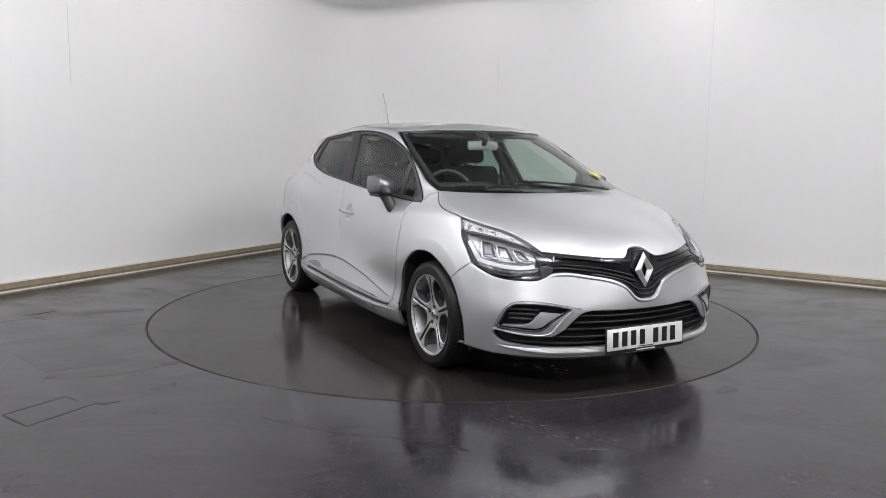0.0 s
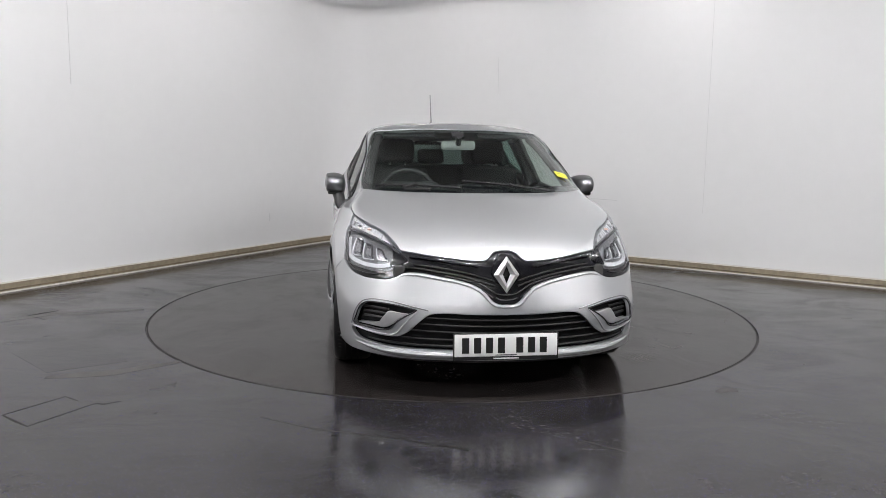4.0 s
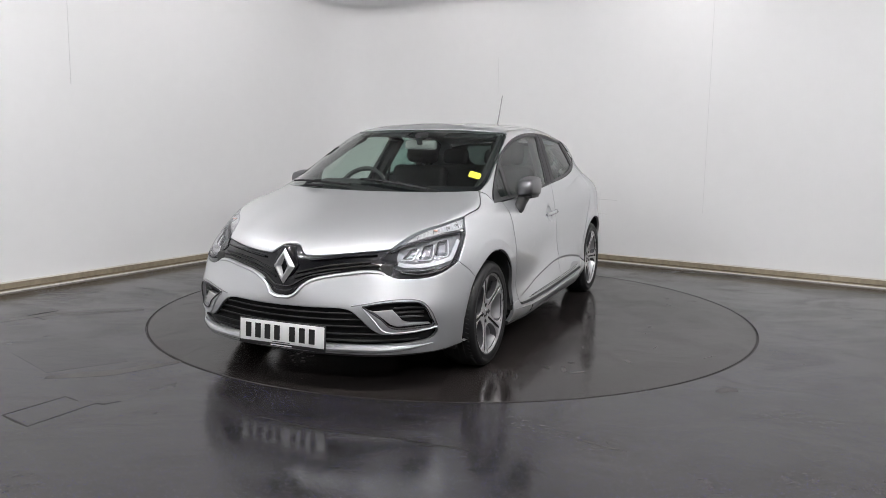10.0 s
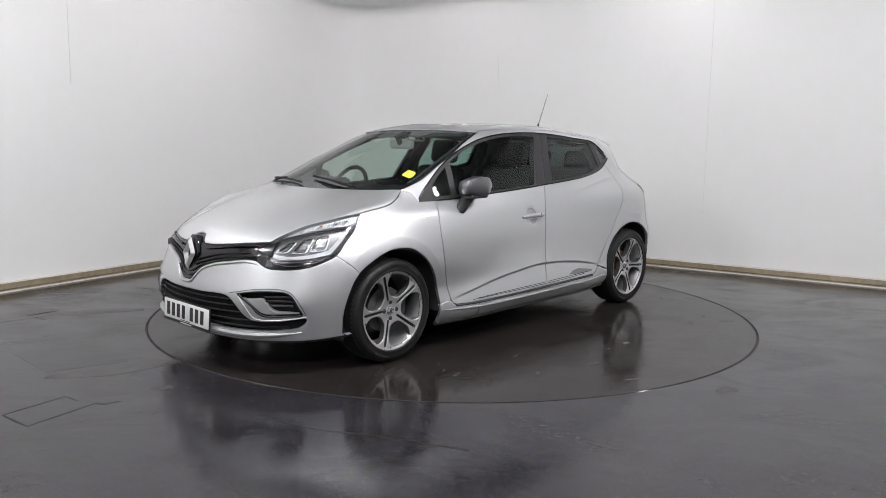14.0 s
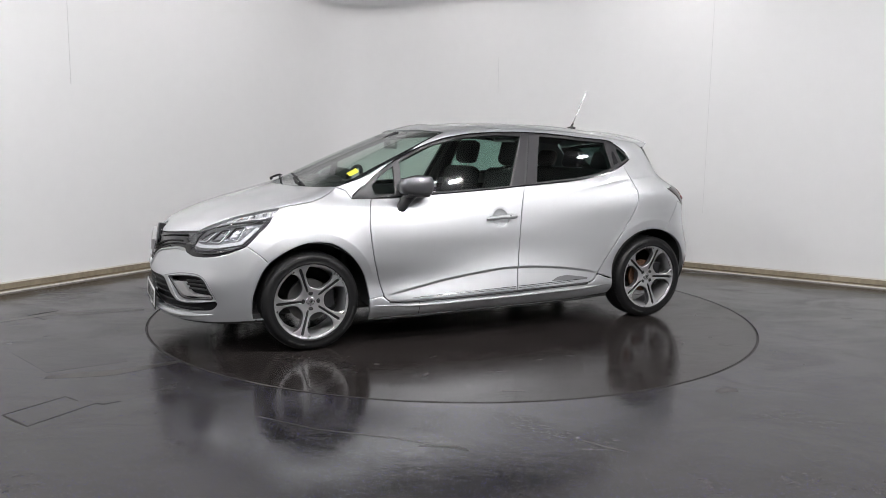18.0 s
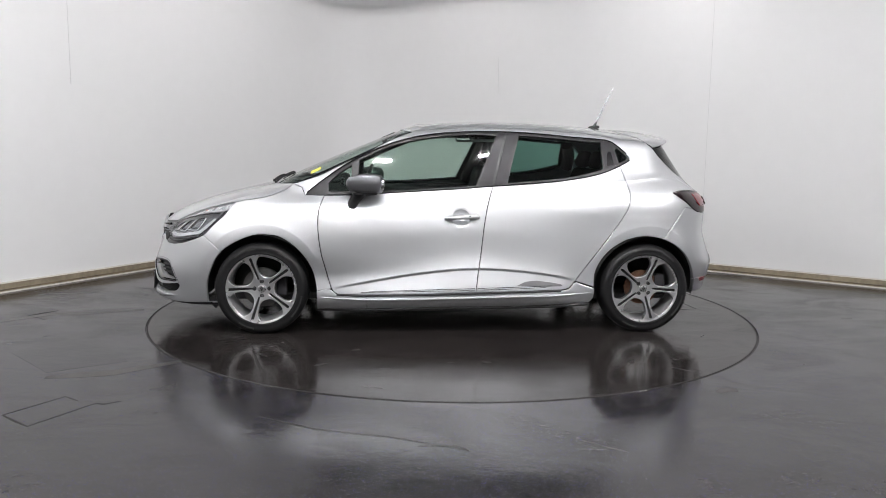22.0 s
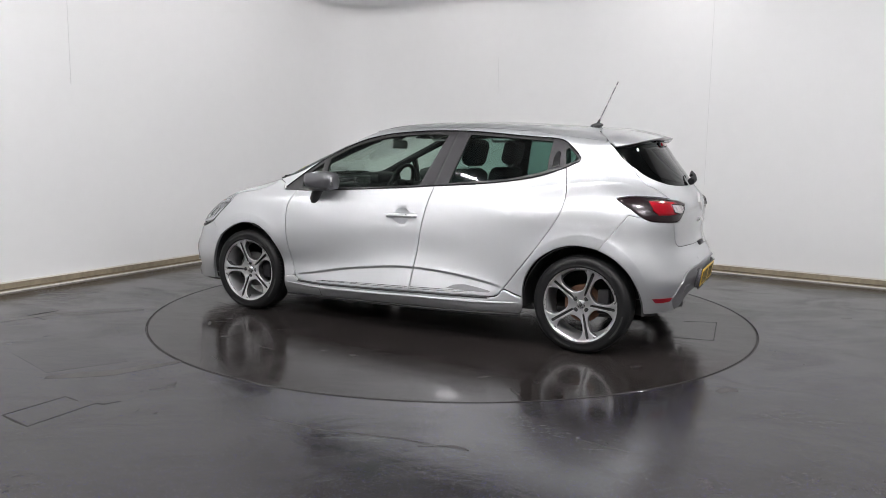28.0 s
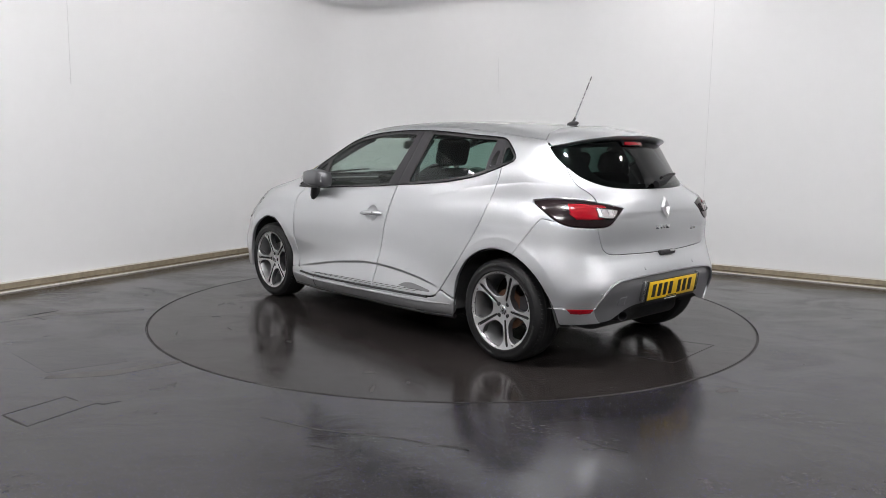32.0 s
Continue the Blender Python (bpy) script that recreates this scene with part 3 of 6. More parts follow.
SKIN_V, SKIN_N, SKIN_F, SKIN = skin_tree()


def on_skin(o, d):
    """The place and smooth normal where a ray meets the skin."""
    p, _, i, _ = SKIN.ray_cast(Vector(o), Vector(d))
    if p is None:
        # slide to the nearest edge of the skin
        o, d = Vector(o), Vector(d).normalized()
        best = None
        for k in np.linspace(0, 3, 61):
            q = SKIN.find_nearest(o + d * float(k))
            if best is None or q[3] < best[3]:
                best = q
        p, _, i, _ = best
    a, b, c = SKIN_F[i]
    A, B, C = (Vector(SKIN_V[k]) for k in (a, b, c))
    v0, v1, v2 = B - A, C - A, p - A
    d00, d01, d11, d20, d21 = v0.dot(v0), v0.dot(v1), v1.dot(v1), v2.dot(v0), v2.dot(v1)
    den = d00 * d11 - d01 * d01
    v, w = ((d11 * d20 - d01 * d21) / den, (d00 * d21 - d01 * d20) / den) if abs(den) > 1e-14 else (0, 0)
    n = Vector(SKIN_N[a]) * (1 - v - w) + Vector(SKIN_N[b]) * v + Vector(SKIN_N[c]) * w
    return p, n.normalized()


# the four ways to look at the skin: F round the nose (arc length, z), R round the tail, S from the side (x, z), T from above (x, y)
WRAP = .62
NOSE, TAIL = (1.45, .45), (-1.30, .40)


HAUNCH = np.array([(.5, .925), (.72, .964), (.97, 1.012), (1.16, 1.037), (1.35, 1.057), (1.48, 1.053), (1.62, 1.015)])
CREASE_KNOTS = np.array([(-.80, .362), (-.70, .385), (-.606, .401), (-.341, .430), (-.14, .438), (.0, .4345), (.151, .419), (.416, .384), (.644, .342), (.828, .309)])
CREASE_LINE = spline(CREASE_KNOTS[:, 0], CREASE_KNOTS, np.linspace(-.80, .828, 200))


def crease_z(x):
    """Height of the crease over the lower door moulding."""
    return float(np.interp(x, CREASE_LINE[:, 0], CREASE_LINE[:, 1]))


def swell(x, z):
    """How far the wheel arch flares and the door creases stand out from the plain skin."""
    h = 0.0
    for cx in (1.2945, -1.2945):
        r = math.hypot(x - cx, z - .336)
        if r < .60:
            # the skin rises to a fold and runs level from there to the arch
            k = 1 if r < .402 else math.exp(-(r - .402) / .045)
            e = min(max((z - .36) / .26, 0), 1)
            h += .008 * k * e * e * (3 - 2 * e)
    r = math.hypot(x + .025, (z - .784) * 1.08)
    if r < .060:
        h -= .018 * (1 - (r / .060) ** 2) ** .7
    if -.80 < x < .828:
        d = z - crease_z(x)
        if -.25 < d < 0:
            e = min(max((x + .80) / .12, 0), 1) * min(max((.828 - x) / .15, 0), 1)
            h += .012 * e * min(-d / .13, 1) * min((.25 + d) / .09, 1)
        if -.01 < d < .25:
            e = min(max((x + .80) / .12, 0), 1) * min(max((.828 - x) / .15, 0), 1)
            h += .009 * e * (min(max(d / .013, 0), 1) if d < .013 else math.exp(-(d - .013) / .055))
    if -1.62 < x < -.5 and .80 < z < 1.10:
        # the haunch: a fold over the rear wheel, hollow below
        u = float(np.interp(-x, HAUNCH[:, 0], HAUNCH[:, 1])) - z
        if u > 0:
            e = min(max((-.5 - x) / .5, 0), 1) * min(max((x + 1.62) / .12, 0), 1)
            h -= .0085 * e * (u / .04) * math.exp(1 - u / .04)
    return h


def place(kind, a, b):
    """The place and normal on the skin, with arch flares and door creases."""
    p, n = plain_place(kind, a, b)
    p, n = Vector(p), Vector(n)
    if p.x < -1.60 and abs(p.y) < .60 and .66 < p.z < .93:
        # the tailgate steps in under a level fold at the badge
        def step_in(z):
            d = .905 - .02 * (p.y / .5) ** 2 - z
            if d <= 0:
                return 0.0
            k = min(d / .032, 1)
            return -.006 * k * k * (3 - 2 * k) * math.exp(-d / .13)
        e = min(max((.50 - abs(p.y)) / .10, 0), 1)
        e *= e * (3 - 2 * e)
        g = (step_in(p.z + .002) - step_in(p.z - .002)) / .004 * e
        p.x -= step_in(p.z) * e
        n = (n - Vector((0, 0, g))).normalized()
    elif abs(p.y) > .55 and p.z < 1.10:
        h, e = swell(p.x, p.z), .002
        gx = (swell(p.x + e, p.z) - swell(p.x - e, p.z)) / (2 * e)
        gz = (swell(p.x, p.z + e) - swell(p.x, p.z - e)) / (2 * e)
        if h or gx or gz:
            n = (n - Vector((gx, 0, gz)) * abs(n.y)).normalized()
            p.y += h * (1 if p.y > 0 else -1)
    return p, n


def plain_place(kind, a, b):
    if kind == "S":
        return on_skin((a, 3, b), (0, -1, 0))
    if kind == "T":
        return on_skin((a, b, 3), (0, 0, -1))
    (cx, cy), sg = (NOSE, 1) if kind == "F" else (TAIL, -1)
    if a <= cy:
        return on_skin((sg * 4, a, b), (-sg, 0, 0))
    th = (a - cy) / WRAP
    if th <= math.pi / 2:
        d = Vector((sg * math.cos(th), math.sin(th), 0))
        return on_skin(Vector((cx, cy, b)) + d * 3, -d)
    return on_skin((cx - sg * (a - cy - WRAP * math.pi / 2), 3, b), (0, -1, 0))


def flat(kind, p):
    x, y, z = p
    if kind == "S":
        return x, z
    if kind == "T":
        return x, y
    (cx, cy), sg = (NOSE, 1) if kind == "F" else (TAIL, -1)
    if y <= cy and sg * (x - cx) > 0:
        return y, z
    if sg * (x - cx) >= 0:
        return cy + WRAP * math.atan2(y - cy, sg * (x - cx)), z
    return cy + WRAP * math.pi / 2 + sg * (cx - x), z


def run(kind, pts, step=.02, smooth=True):
    """Points on the skin along a line through pts."""
    pts = np.array(pts, float)
    if len(pts) > 2 and smooth:
        kn = np.concatenate([[0], np.cumsum(np.sqrt(np.linalg.norm(np.diff(pts, axis=0), axis=1) + 1e-6))])
        dense = spline(kn, pts, np.linspace(0, kn[-1], 12 * len(pts)))
    else:
        dense = pts
    seg = np.linalg.norm(np.diff(dense, axis=0), axis=1)
    cum = np.concatenate([[0], np.cumsum(seg)])
    n = max(2, int(cum[-1] / step) + 1)
    at = np.linspace(0, cum[-1], n)
    return [place(kind, float(np.interp(t, cum, dense[:, 0])), float(np.interp(t, cum, dense[:, 1])))[0] for t in at]


def inside(poly, p):
    """Even-odd test of points (m, 2) in a polygon (n, 2)."""
    x, y = p[:, 0], p[:, 1]
    r = np.zeros(len(p), bool)
    j = len(poly) - 1
    for i in range(len(poly)):
        (xi, yi), (xj, yj) = poly[i], poly[j]
        if yi != yj:
            r ^= ((yi > y) != (yj > y)) & (x < (xj - xi) * (y - yi) / (yj - yi) + xi)
        j = i
    return r


def tidy(loop, kind):
    out = []
    for p in loop:
        q = flat(kind, p)
        if not out or math.hypot(q[0] - out[-1][0], q[1] - out[-1][1]) > .0015:
            out.append(q)
    if math.hypot(out[0][0] - out[-1][0], out[0][1] - out[-1][1]) < .0015:
        out.pop()
    return np.array(out)


def shrink(poly, by, keep_mid):
    """The polygon moved inward; points on the car's middle (keep_mid: their column) stay on it."""
    area = .5 * np.sum(poly[:, 0] * np.roll(poly[:, 1], -1) - np.roll(poly[:, 0], -1) * poly[:, 1])
    d = np.roll(poly, -1, axis=0) - np.roll(poly, 1, axis=0)
    d /= np.linalg.norm(d, axis=1, keepdims=True) + 1e-12
    n = np.stack([-d[:, 1], d[:, 0]], 1) * np.sign(area)
    out = poly + n * by
    if keep_mid is not None:
        mid = np.abs(poly[:, keep_mid]) < 1e-4
        out[mid, keep_mid] = 0
    return out


@functools.lru_cache(None)
def fold_rows():
    """Rows of points along the folds of flares and creases, where the panels need them."""
    rows = []
    for cx in (1.2945, -1.2945):
        for dr in (-.008, -.0015, .0015, .008, .018, .03):
            rows.append([plain_place("S", cx + (.400 + dr) * math.cos(a), .336 + (.400 + dr) * math.sin(a))[0] for a in np.linspace(.1, math.pi - .1, 48)])
    for r in (.0615, .0595, .057, .052, .043, .031, .016):
        rows.append([plain_place("S", -.025 + r * math.cos(a), .784 + r / 1.08 * math.sin(a))[0] for a in np.linspace(0, 6.1, 28)])
    for d in (-.09, -.065, -.045, -.03, -.015, -.003, .004):
        rows.append([plain_place("S", x, float(np.interp(-x, HAUNCH[:, 0], HAUNCH[:, 1])) + d)[0] for x in np.linspace(-1.56, -.55, 60)])
    for d in (-.004, .0005, .0065, .0125, .018, .03, .045):
        rows.append([plain_place("S", x, crease_z(x) + d)[0] for x in np.linspace(-.78, .80, 110)])
    return rows


def panel(name, loop, kind, mat, parent, inset=.002, step=.03, off=0.0, rim=.02, edge=.0022, sym=False, holes=(), label="", sides=(1, -1), ring=.007, even=False):
    """A piece of the skin inside a closed loop of points: edges rounded, rim turned inward. sym: the loop is one half, and the piece spans the car's middle.
    Otherwise it is made on both sides."""
    mid_col = (1 if kind == "T" else 0) if sym else None
    poly = shrink(tidy(loop, kind), inset, mid_col)
    hole2 = [shrink(tidy(h, kind), -inset, mid_col) for h in holes]
    verts2, edges, bound = [], [], []
    for pl in [poly] + hole2:
        s = len(verts2)
        verts2 += [tuple(p) for p in pl]
        edges += [(s + i, s + (i + 1) % len(pl)) for i in range(len(pl))]
    nb = len(verts2)
    border = np.array(verts2)
    extra = []
    if ring:
        for pl, by in [(poly, ring)] + [(h, -ring) for h in hole2]:
            extra.append(shrink(pl, by, mid_col))
    lo, hi = poly.min(0), poly.max(0)
    gx, gy = np.meshgrid(np.arange(lo[0] + step / 2, hi[0], step), np.arange(lo[1] + step / 2, hi[1], step))
    gx[1::2] += step / 2
    grid = np.stack([gx.ravel(), gy.ravel()], 1)
    if sym:
        col = np.arange(lo[1 - mid_col] + step / 2, hi[1 - mid_col], step)
        line_ = np.zeros((len(col), 2))
        line_[:, 1 - mid_col] = col
        grid = np.concatenate([grid, line_])

    def ok(p, gap):
        keep = inside(poly, p + (np.array([1e-5 if mid_col == 0 else 0, 1e-5 if mid_col == 1 else 0])))
        for h in hole2:
            keep &= ~inside(h, p)
        dist = np.min(np.linalg.norm(p[:, None] - border[None], axis=2), axis=1)
        return keep & (dist > gap)
    if kind in "SFR" and rim and not even:
        extra = extra + [np.array([flat(kind, p) for p in r]) for r in fold_rows()]
    used = np.zeros((0, 2))
    if extra:
        used = np.concatenate(extra)
        used = used[ok(used, ring * .6)]
    grid = grid[ok(grid, max(step * .45, ring * 1.5))]
    if len(used) and len(grid):
        grid = grid[np.min(np.linalg.norm(grid[:, None] - used[None], axis=2), axis=1) > min(.011, step * .5)]
    allp = verts2 + [tuple(p) for p in used] + [tuple(p) for p in grid]
    co, ed, fa, ov, _, _ = delaunay_2d_cdt([Vector(p) for p in allp], edges, [], 0, 1e-6)
    on_border = [any(k < nb for k in ids) for ids in ov]
    pts = np.array([tuple(c) for c in co])
    tri = np.array([f for f in fa if len(f) == 3])
    cen = pts[tri].mean(1)
    keep = inside(poly, cen)
    for h in hole2:
        keep &= ~inside(h, cen)
    tri = tri[keep]
    P, NRM = [], []
    for c, b in zip(pts, on_border):
        p, n = place(kind, float(c[0]), float(c[1]))
        mid = sym and abs(c[mid_col]) < 1e-4
        if mid:
            p.y, n.y = 0, 0
            n.normalize()
        P.append(p + n * (off - (edge if b and not mid else 0)))
        NRM.append(n)
    if even:
        # a pane bends evenly: its normals turn steadily across it
        q = pts - pts.mean(0)
        if sym:
            q[:, mid_col] = pts[:, mid_col]
        base = [np.ones(len(q)), q[:, 0], q[:, 1]] + ([q[:, 1 - mid_col] ** 2, q[:, mid_col] ** 2] if sym else [])
        A = np.stack(base, 1)
        N3 = np.array([tuple(n) for n in NRM])
        fit = A @ np.linalg.lstsq(A, N3, rcond=None)[0]
        NRM = [Vector(n).normalized() for n in fit]
    # orient outward
    faces = []
    for a, b, c in tri:
        nf = (P[b] - P[a]).cross(P[c] - P[a])
        faces.append((int(a), int(b), int(c)) if nf.dot(NRM[a] + NRM[b] + NRM[c]) > 0 else (int(a), int(c), int(b)))
    cnt = {}
    for f in faces:
        for i in range(3):
            e = (f[i], f[(i + 1) % 3])
            cnt[e] = 1
    rims = [e for e in cnt if (e[1], e[0]) not in cnt and not (sym and abs(pts[e[0]][mid_col]) < 1e-4 and abs(pts[e[1]][mid_col]) < 1e-4)]
    made = []

    def build(sgs, parent_):
        vs, ns, fs = [], [], []
        for sg in sgs:
            base = len(vs)
            f3 = Vector((1, sg, 1))
            vs += [p * f3 for p in P]
            ns += [Vector((0, 0, 0)) if b and not even else n * f3 for n, b in zip(NRM, on_border)]
            fs += [tuple(base + k for k in (f if sg > 0 else f[::-1])) for f in faces]
            if rim:
                ix = {}
                for e in rims:
                    for k in e:
                        if k not in ix:
                            ix[k] = len(vs)
                            vs += [P[k] * f3, (P[k] - NRM[k] * rim) * f3]
                            ns += [Vector((0, 0, 0))] * 2
                    a, b = ix[e[0]], ix[e[1]]
                    q = (a, a + 1, b + 1, b)
                    fs.append(q if sg > 0 else q[::-1])
        if len(sgs) > 1:
            # join the halves along the middle
            key, remap, v2, n2 = {}, [], [], []
            for v, n in zip(vs, ns):
                k = (round(v.x, 5), round(v.z, 5), round(n.x, 3)) if abs(v.y) < 1e-6 else None
                if k is not None and k in key:
                    remap.append(key[k])
                    continue
                if k is not None:
                    key[k] = len(v2)
                remap.append(len(v2))
                v2.append(v)
                n2.append(n)
            fs = [tuple(remap[i] for i in f) for f in fs]
            fs = [f for f in fs if len(set(f)) == len(f)]
            vs, ns = v2, n2
        return mesh_object(name, vs, fs, mat, parent_, True, ns, label)
    if sym:
        return build((1, -1), parent)
    ps = parent if isinstance(parent, (list, tuple)) else (parent, parent)
    return [build((sg,), ps[0 if sg > 0 else 1]) for sg in sides]


def bead(name, pts, radius, mat, parent, off=0.0, sides=(1, -1), label="", flatness=1.0, closed=False, seg=6):
    """A thin moulding along points on the skin, on both sides of the car."""
    ps = parent if isinstance(parent, (list, tuple)) else (parent, parent)
    out = []
    for sg in sides:
        q = [Vector((p[0], p[1] * sg, p[2])) for p in pts]
        out.append(part(name, sweep_bm(q, radius, seg, closed, flatness), mat, ps[0 if sg > 0 else 1], label))
    return out


def lifted(pts, off):
    """Points moved off the skin along its normal."""
    out = []
    for p in pts:
        i = SKIN.find_nearest(p)
        q, n = i[0], i[1]
        n = n if n.dot(Vector((q.x * .3, q.y, q.z - .5))) > 0 else -n
        out.append(p + n * off)
    return out


# -- shared lines --
ARCH_F = [(1.647, .215), (1.650, .30), (1.645, .361), (1.595, .50), (1.554, .555), (1.475, .608), (1.40, .645), (1.321, .669), (1.24, .670), (1.17, .658), (1.059, .584), (.967, .452), (.931, .298)]
ARCH_R = [(-.93, .309), (-.942, .445), (-1.014, .56), (-1.08, .612), (-1.157, .651), (-1.268, .671), (-1.382, .657), (-1.497, .606), (-1.581, .529), (-1.640, .409), (-1.660, .284)]


F_LOW, F_UP = ARCH_F[:5], ARCH_F[4:]
R_UP, R_LOW = ARCH_R[:7] + [(-1.402, .652)], [(-1.402, .652)] + ARCH_R[7:]
LAMP_BOTTOM = [(1.07, .657), (.947, .643), (.801, .631), (.687, .626), (.607, .631), (.553, .651), (.488, .686)]
LAMP_TOP = [(.488, .686), (.535, .728), (.579, .760), (.700, .802), (.85, .826), (1.0, .841), (1.20, .862), (1.394, .877)]
LAMP_REAR = [(1.394, .877), (1.335, .845), (1.263, .788), (1.154, .724), (1.07, .657)]
GRILLE_LOW = [(1.07, .657), (1.0, .635), (.947, .62), (.873, .603), (.772, .590), (.679, .587), (.60, .590), (.550, .606), (.508, .625), (.455, .631), (.40, .628), (.334, .617), (.219, .597), (.150, .574), (.112, .548), (.072, .503), (.038, .488), (0, .487)]
GRILLE_TOP = [(.535, .728), (.405, .718), (.281, .705), (.175, .694), (.108, .693)]
BONNET_NOSE = [(.108, .693), (.085, .708), (.055, .735), (.03, .743), (0, .744)]
BONNET_SIDE = [(1.461, .684), (1.38, .705), (1.29, .722), (1.22, .722), (1.17, .712), (1.13, .698), (1.092, .680)]
lamp_end = place("F", 1.394, .877)[0]
BONNET_SIDE = [(lamp_end.x, lamp_end.y)] + [(x, y + (lamp_end.y - .684) * w) for (x, y), w in zip(BONNET_SIDE[1:], (.8, .55, .35, .2, .1, 0))]
SCREEN_FOOT = [(1.092, .680), (1.178, .561), (1.243, .388), (1.283, .183), (1.30, 0)]
SCREEN_SIDE = [(1.092, .680), (.987, .687), (.897, .680), (.76, .659), (.548, .629), (.301, .577)]
SCREEN_TOP = [(.301, .577), (.335, .46), (.352, .30), (.362, .14), (.364, 0)]
DLO_LOW = [(1.011, .926), (.87, .925), (.73, .929), (.35, .951), (-.03, .976), (-.242, .994), (-.598, 1.022), (-.788, 1.045), (-.98, 1.083), (-1.132, 1.139), (-1.205, 1.176)]
DLO_TOP = [(-1.205, 1.176), (-1.213, 1.192), (-1.19, 1.222), (-1.145, 1.262), (-1.09, 1.302), (-1.06, 1.312), (-.993, 1.319), (-.798, 1.332), (-.604, 1.348), (-.411, 1.359), (-.217, 1.361), (-.024, 1.354), (.169, 1.336), (.361, 1.298), (.553, 1.227), (.742, 1.129), (.883, 1.032), (1.0, .941), (1.011, .926)]
DOOR_FRONT = [(.883, .925), (.905, .87), (.919, .811), (.921, .718), (.903, .566), (.865, .415), (.838, .325), (.822, .295), (.79, .279)]
DOOR_MID = [(-.242, .994), (-.205, .864), (-.181, .733), (-.161, .561), (-.137, .393), (-.124, .291)]
DOOR_REAR = [(-1.132, 1.139), (-1.156, 1.044), (-1.171, .954), (-1.152, .863), (-1.098, .769), (-.975, .597), (-.867, .455), (-.80, .366), (-.765, .325), (-.73, .311), (-.685, .307)]
DOOR_FOOT_F = [(.79, .279), (.645, .275), (.25, .281), (-.124, .291)]
DOOR_FOOT_R = [(-.124, .291), (-.4, .299), (-.685, .307)]
ROOF_EDGE = [tuple(p) for p in LINES[-2][3:13][:, :2]]
GATE_TOP = [(-1.355, .551), (-1.33, .50), (-1.27, .40), (-1.205, .22), (-1.185, 0)]
REAR_GLASS_SIDE = [(-1.395, .559, 1.268), (-1.451, .562, 1.205), (-1.505, .537, 1.150)]
GATE_SIDE = [(.766, 1.148), (.721, 1.087), (.677, 1.047), (.60, .998), (.602, .957)]
TAIL_TOP = [(.389, .924), (.467, .941), (.602, .957), (.70, .966), (.789, .971), (.90, .976), (.964, .976), (1.111, .964)]
TAIL_LOW = [(1.111, .964), (1.076, .941), (1.001, .901), (.916, .851), (.837, .828), (.70, .819), (.638, .818), (.569, .820), (.515, .837), (.449, .882), (.389, .924)]
GATE_LOW = [(.638, .818), (.62, .769), (.595, .715), (.575, .690), (.545, .673), (.496, .664), (.30, .658), (.167, .656), (0, .655)]
DIFF_TOP = [(.66, .366), (.621, .428), (.585, .470), (.551, .497), (.489, .517), (.40, .526), (.26, .535), (0, .540)]
REAR_SHUT = [(-1.561, .868), (-1.493, .775), (-1.402, .652)]

# -- front bumper, with openings for the intake and the fog lamps --
INTAKE = [(0, .433), (.158, .434), (.335, .437), (.385, .426), (.433, .387), (.480, .340), (.527, .312)]
INTAKE_LOW = [(.527, .312), (.60, .306), (.738, .316), (.835, .334), (.862, .318), (.815, .280), (.70, .263), (.55, .255), (.403, .252), (.25, .250), (0, .249)]
FOG = [(.440, .450), (.54, .468), (.66, .474), (.735, .468), (.777, .443), (.813, .385), (.835, .350), (.74, .342), (.617, .338), (.575, .350), (.535, .390), (.440, .450)]
intake_loop = run("F", INTAKE) + run("F", INTAKE_LOW) + run("F", [(0, .249), (0, .433)])
fog_loop = run("F", FOG)
# the half outline goes round the intake, which crosses the middle
half = run("F", [(0, .197), (.30, .197), (.55, .198), (.80, .204), (1.0, .208), (1.15, .212), (1.215, .215)]) + run("S", F_LOW) + run("S", [(1.554, .555), (1.61, .607), (1.672, .657)]) + run("F", GRILLE_LOW) \
    + run("F", [(0, .487), (0, .433)], smooth=False) + run("F", INTAKE) + run("F", INTAKE_LOW) + run("F", [(0, .249), (0, .197)], smooth=False)
bumper = panel("front_bumper", half, "F", PAINT, car, sym=True, holes=[fog_loop], inset=.0015)


def sunk(name, loop, kind, mat, parent, depth, sym=False, **kw):
    return panel(name, loop, kind, mat, parent, off=-depth, sym=sym, inset=-.004, rim=0, edge=0, ring=0, **kw)


intake = sunk("lower_grille", intake_loop, "F", GRILLE_BLACK, car, .034, True, step=.035)
tagged(intake, "black slatted lower grille")
for i, z in enumerate((.405, .372, .338, .300, .268)):
    w = (.40, .44, .49, .62, .74)[i]
    pts = run("F", [(-.0 + w * k / 12, z + .010 * (k / 12) ** 2) for k in range(13)], .04)
    pts = lifted(pts, -.014)
    allp = [Vector((p.x, -p.y, p.z)) for p in pts[:0:-1]] + pts
    part("slat", sweep_bm(allp, .0065, 6, flat=.8), GRILLE_BLACK, intake)
fogs = sunk("fog_pocket", fog_loop, "F", GRILLE_BLACK, (car, car), .045, step=.025)
bead("fog_frame", run("F", FOG, .015), .0038, TRIM_GREY, fogs, closed=True, flatness=1)
for z in (.445, .418, .392):
    bead("fog_slat", lifted(run("F", [(.60, z), (.68, z + .004), (.78 - (.445 - z) * .15, z)], .02), -.028), .006, BLACK_PLASTIC, fogs)
BLADE = [(.470, .432), (.53, .437), (.594, .443), (.625, .410), (.650, .378), (.680, .368), (.815, .360), (.822, .350), (.70, .347), (.617, .343), (.580, .355), (.545, .385), (.510, .410)]
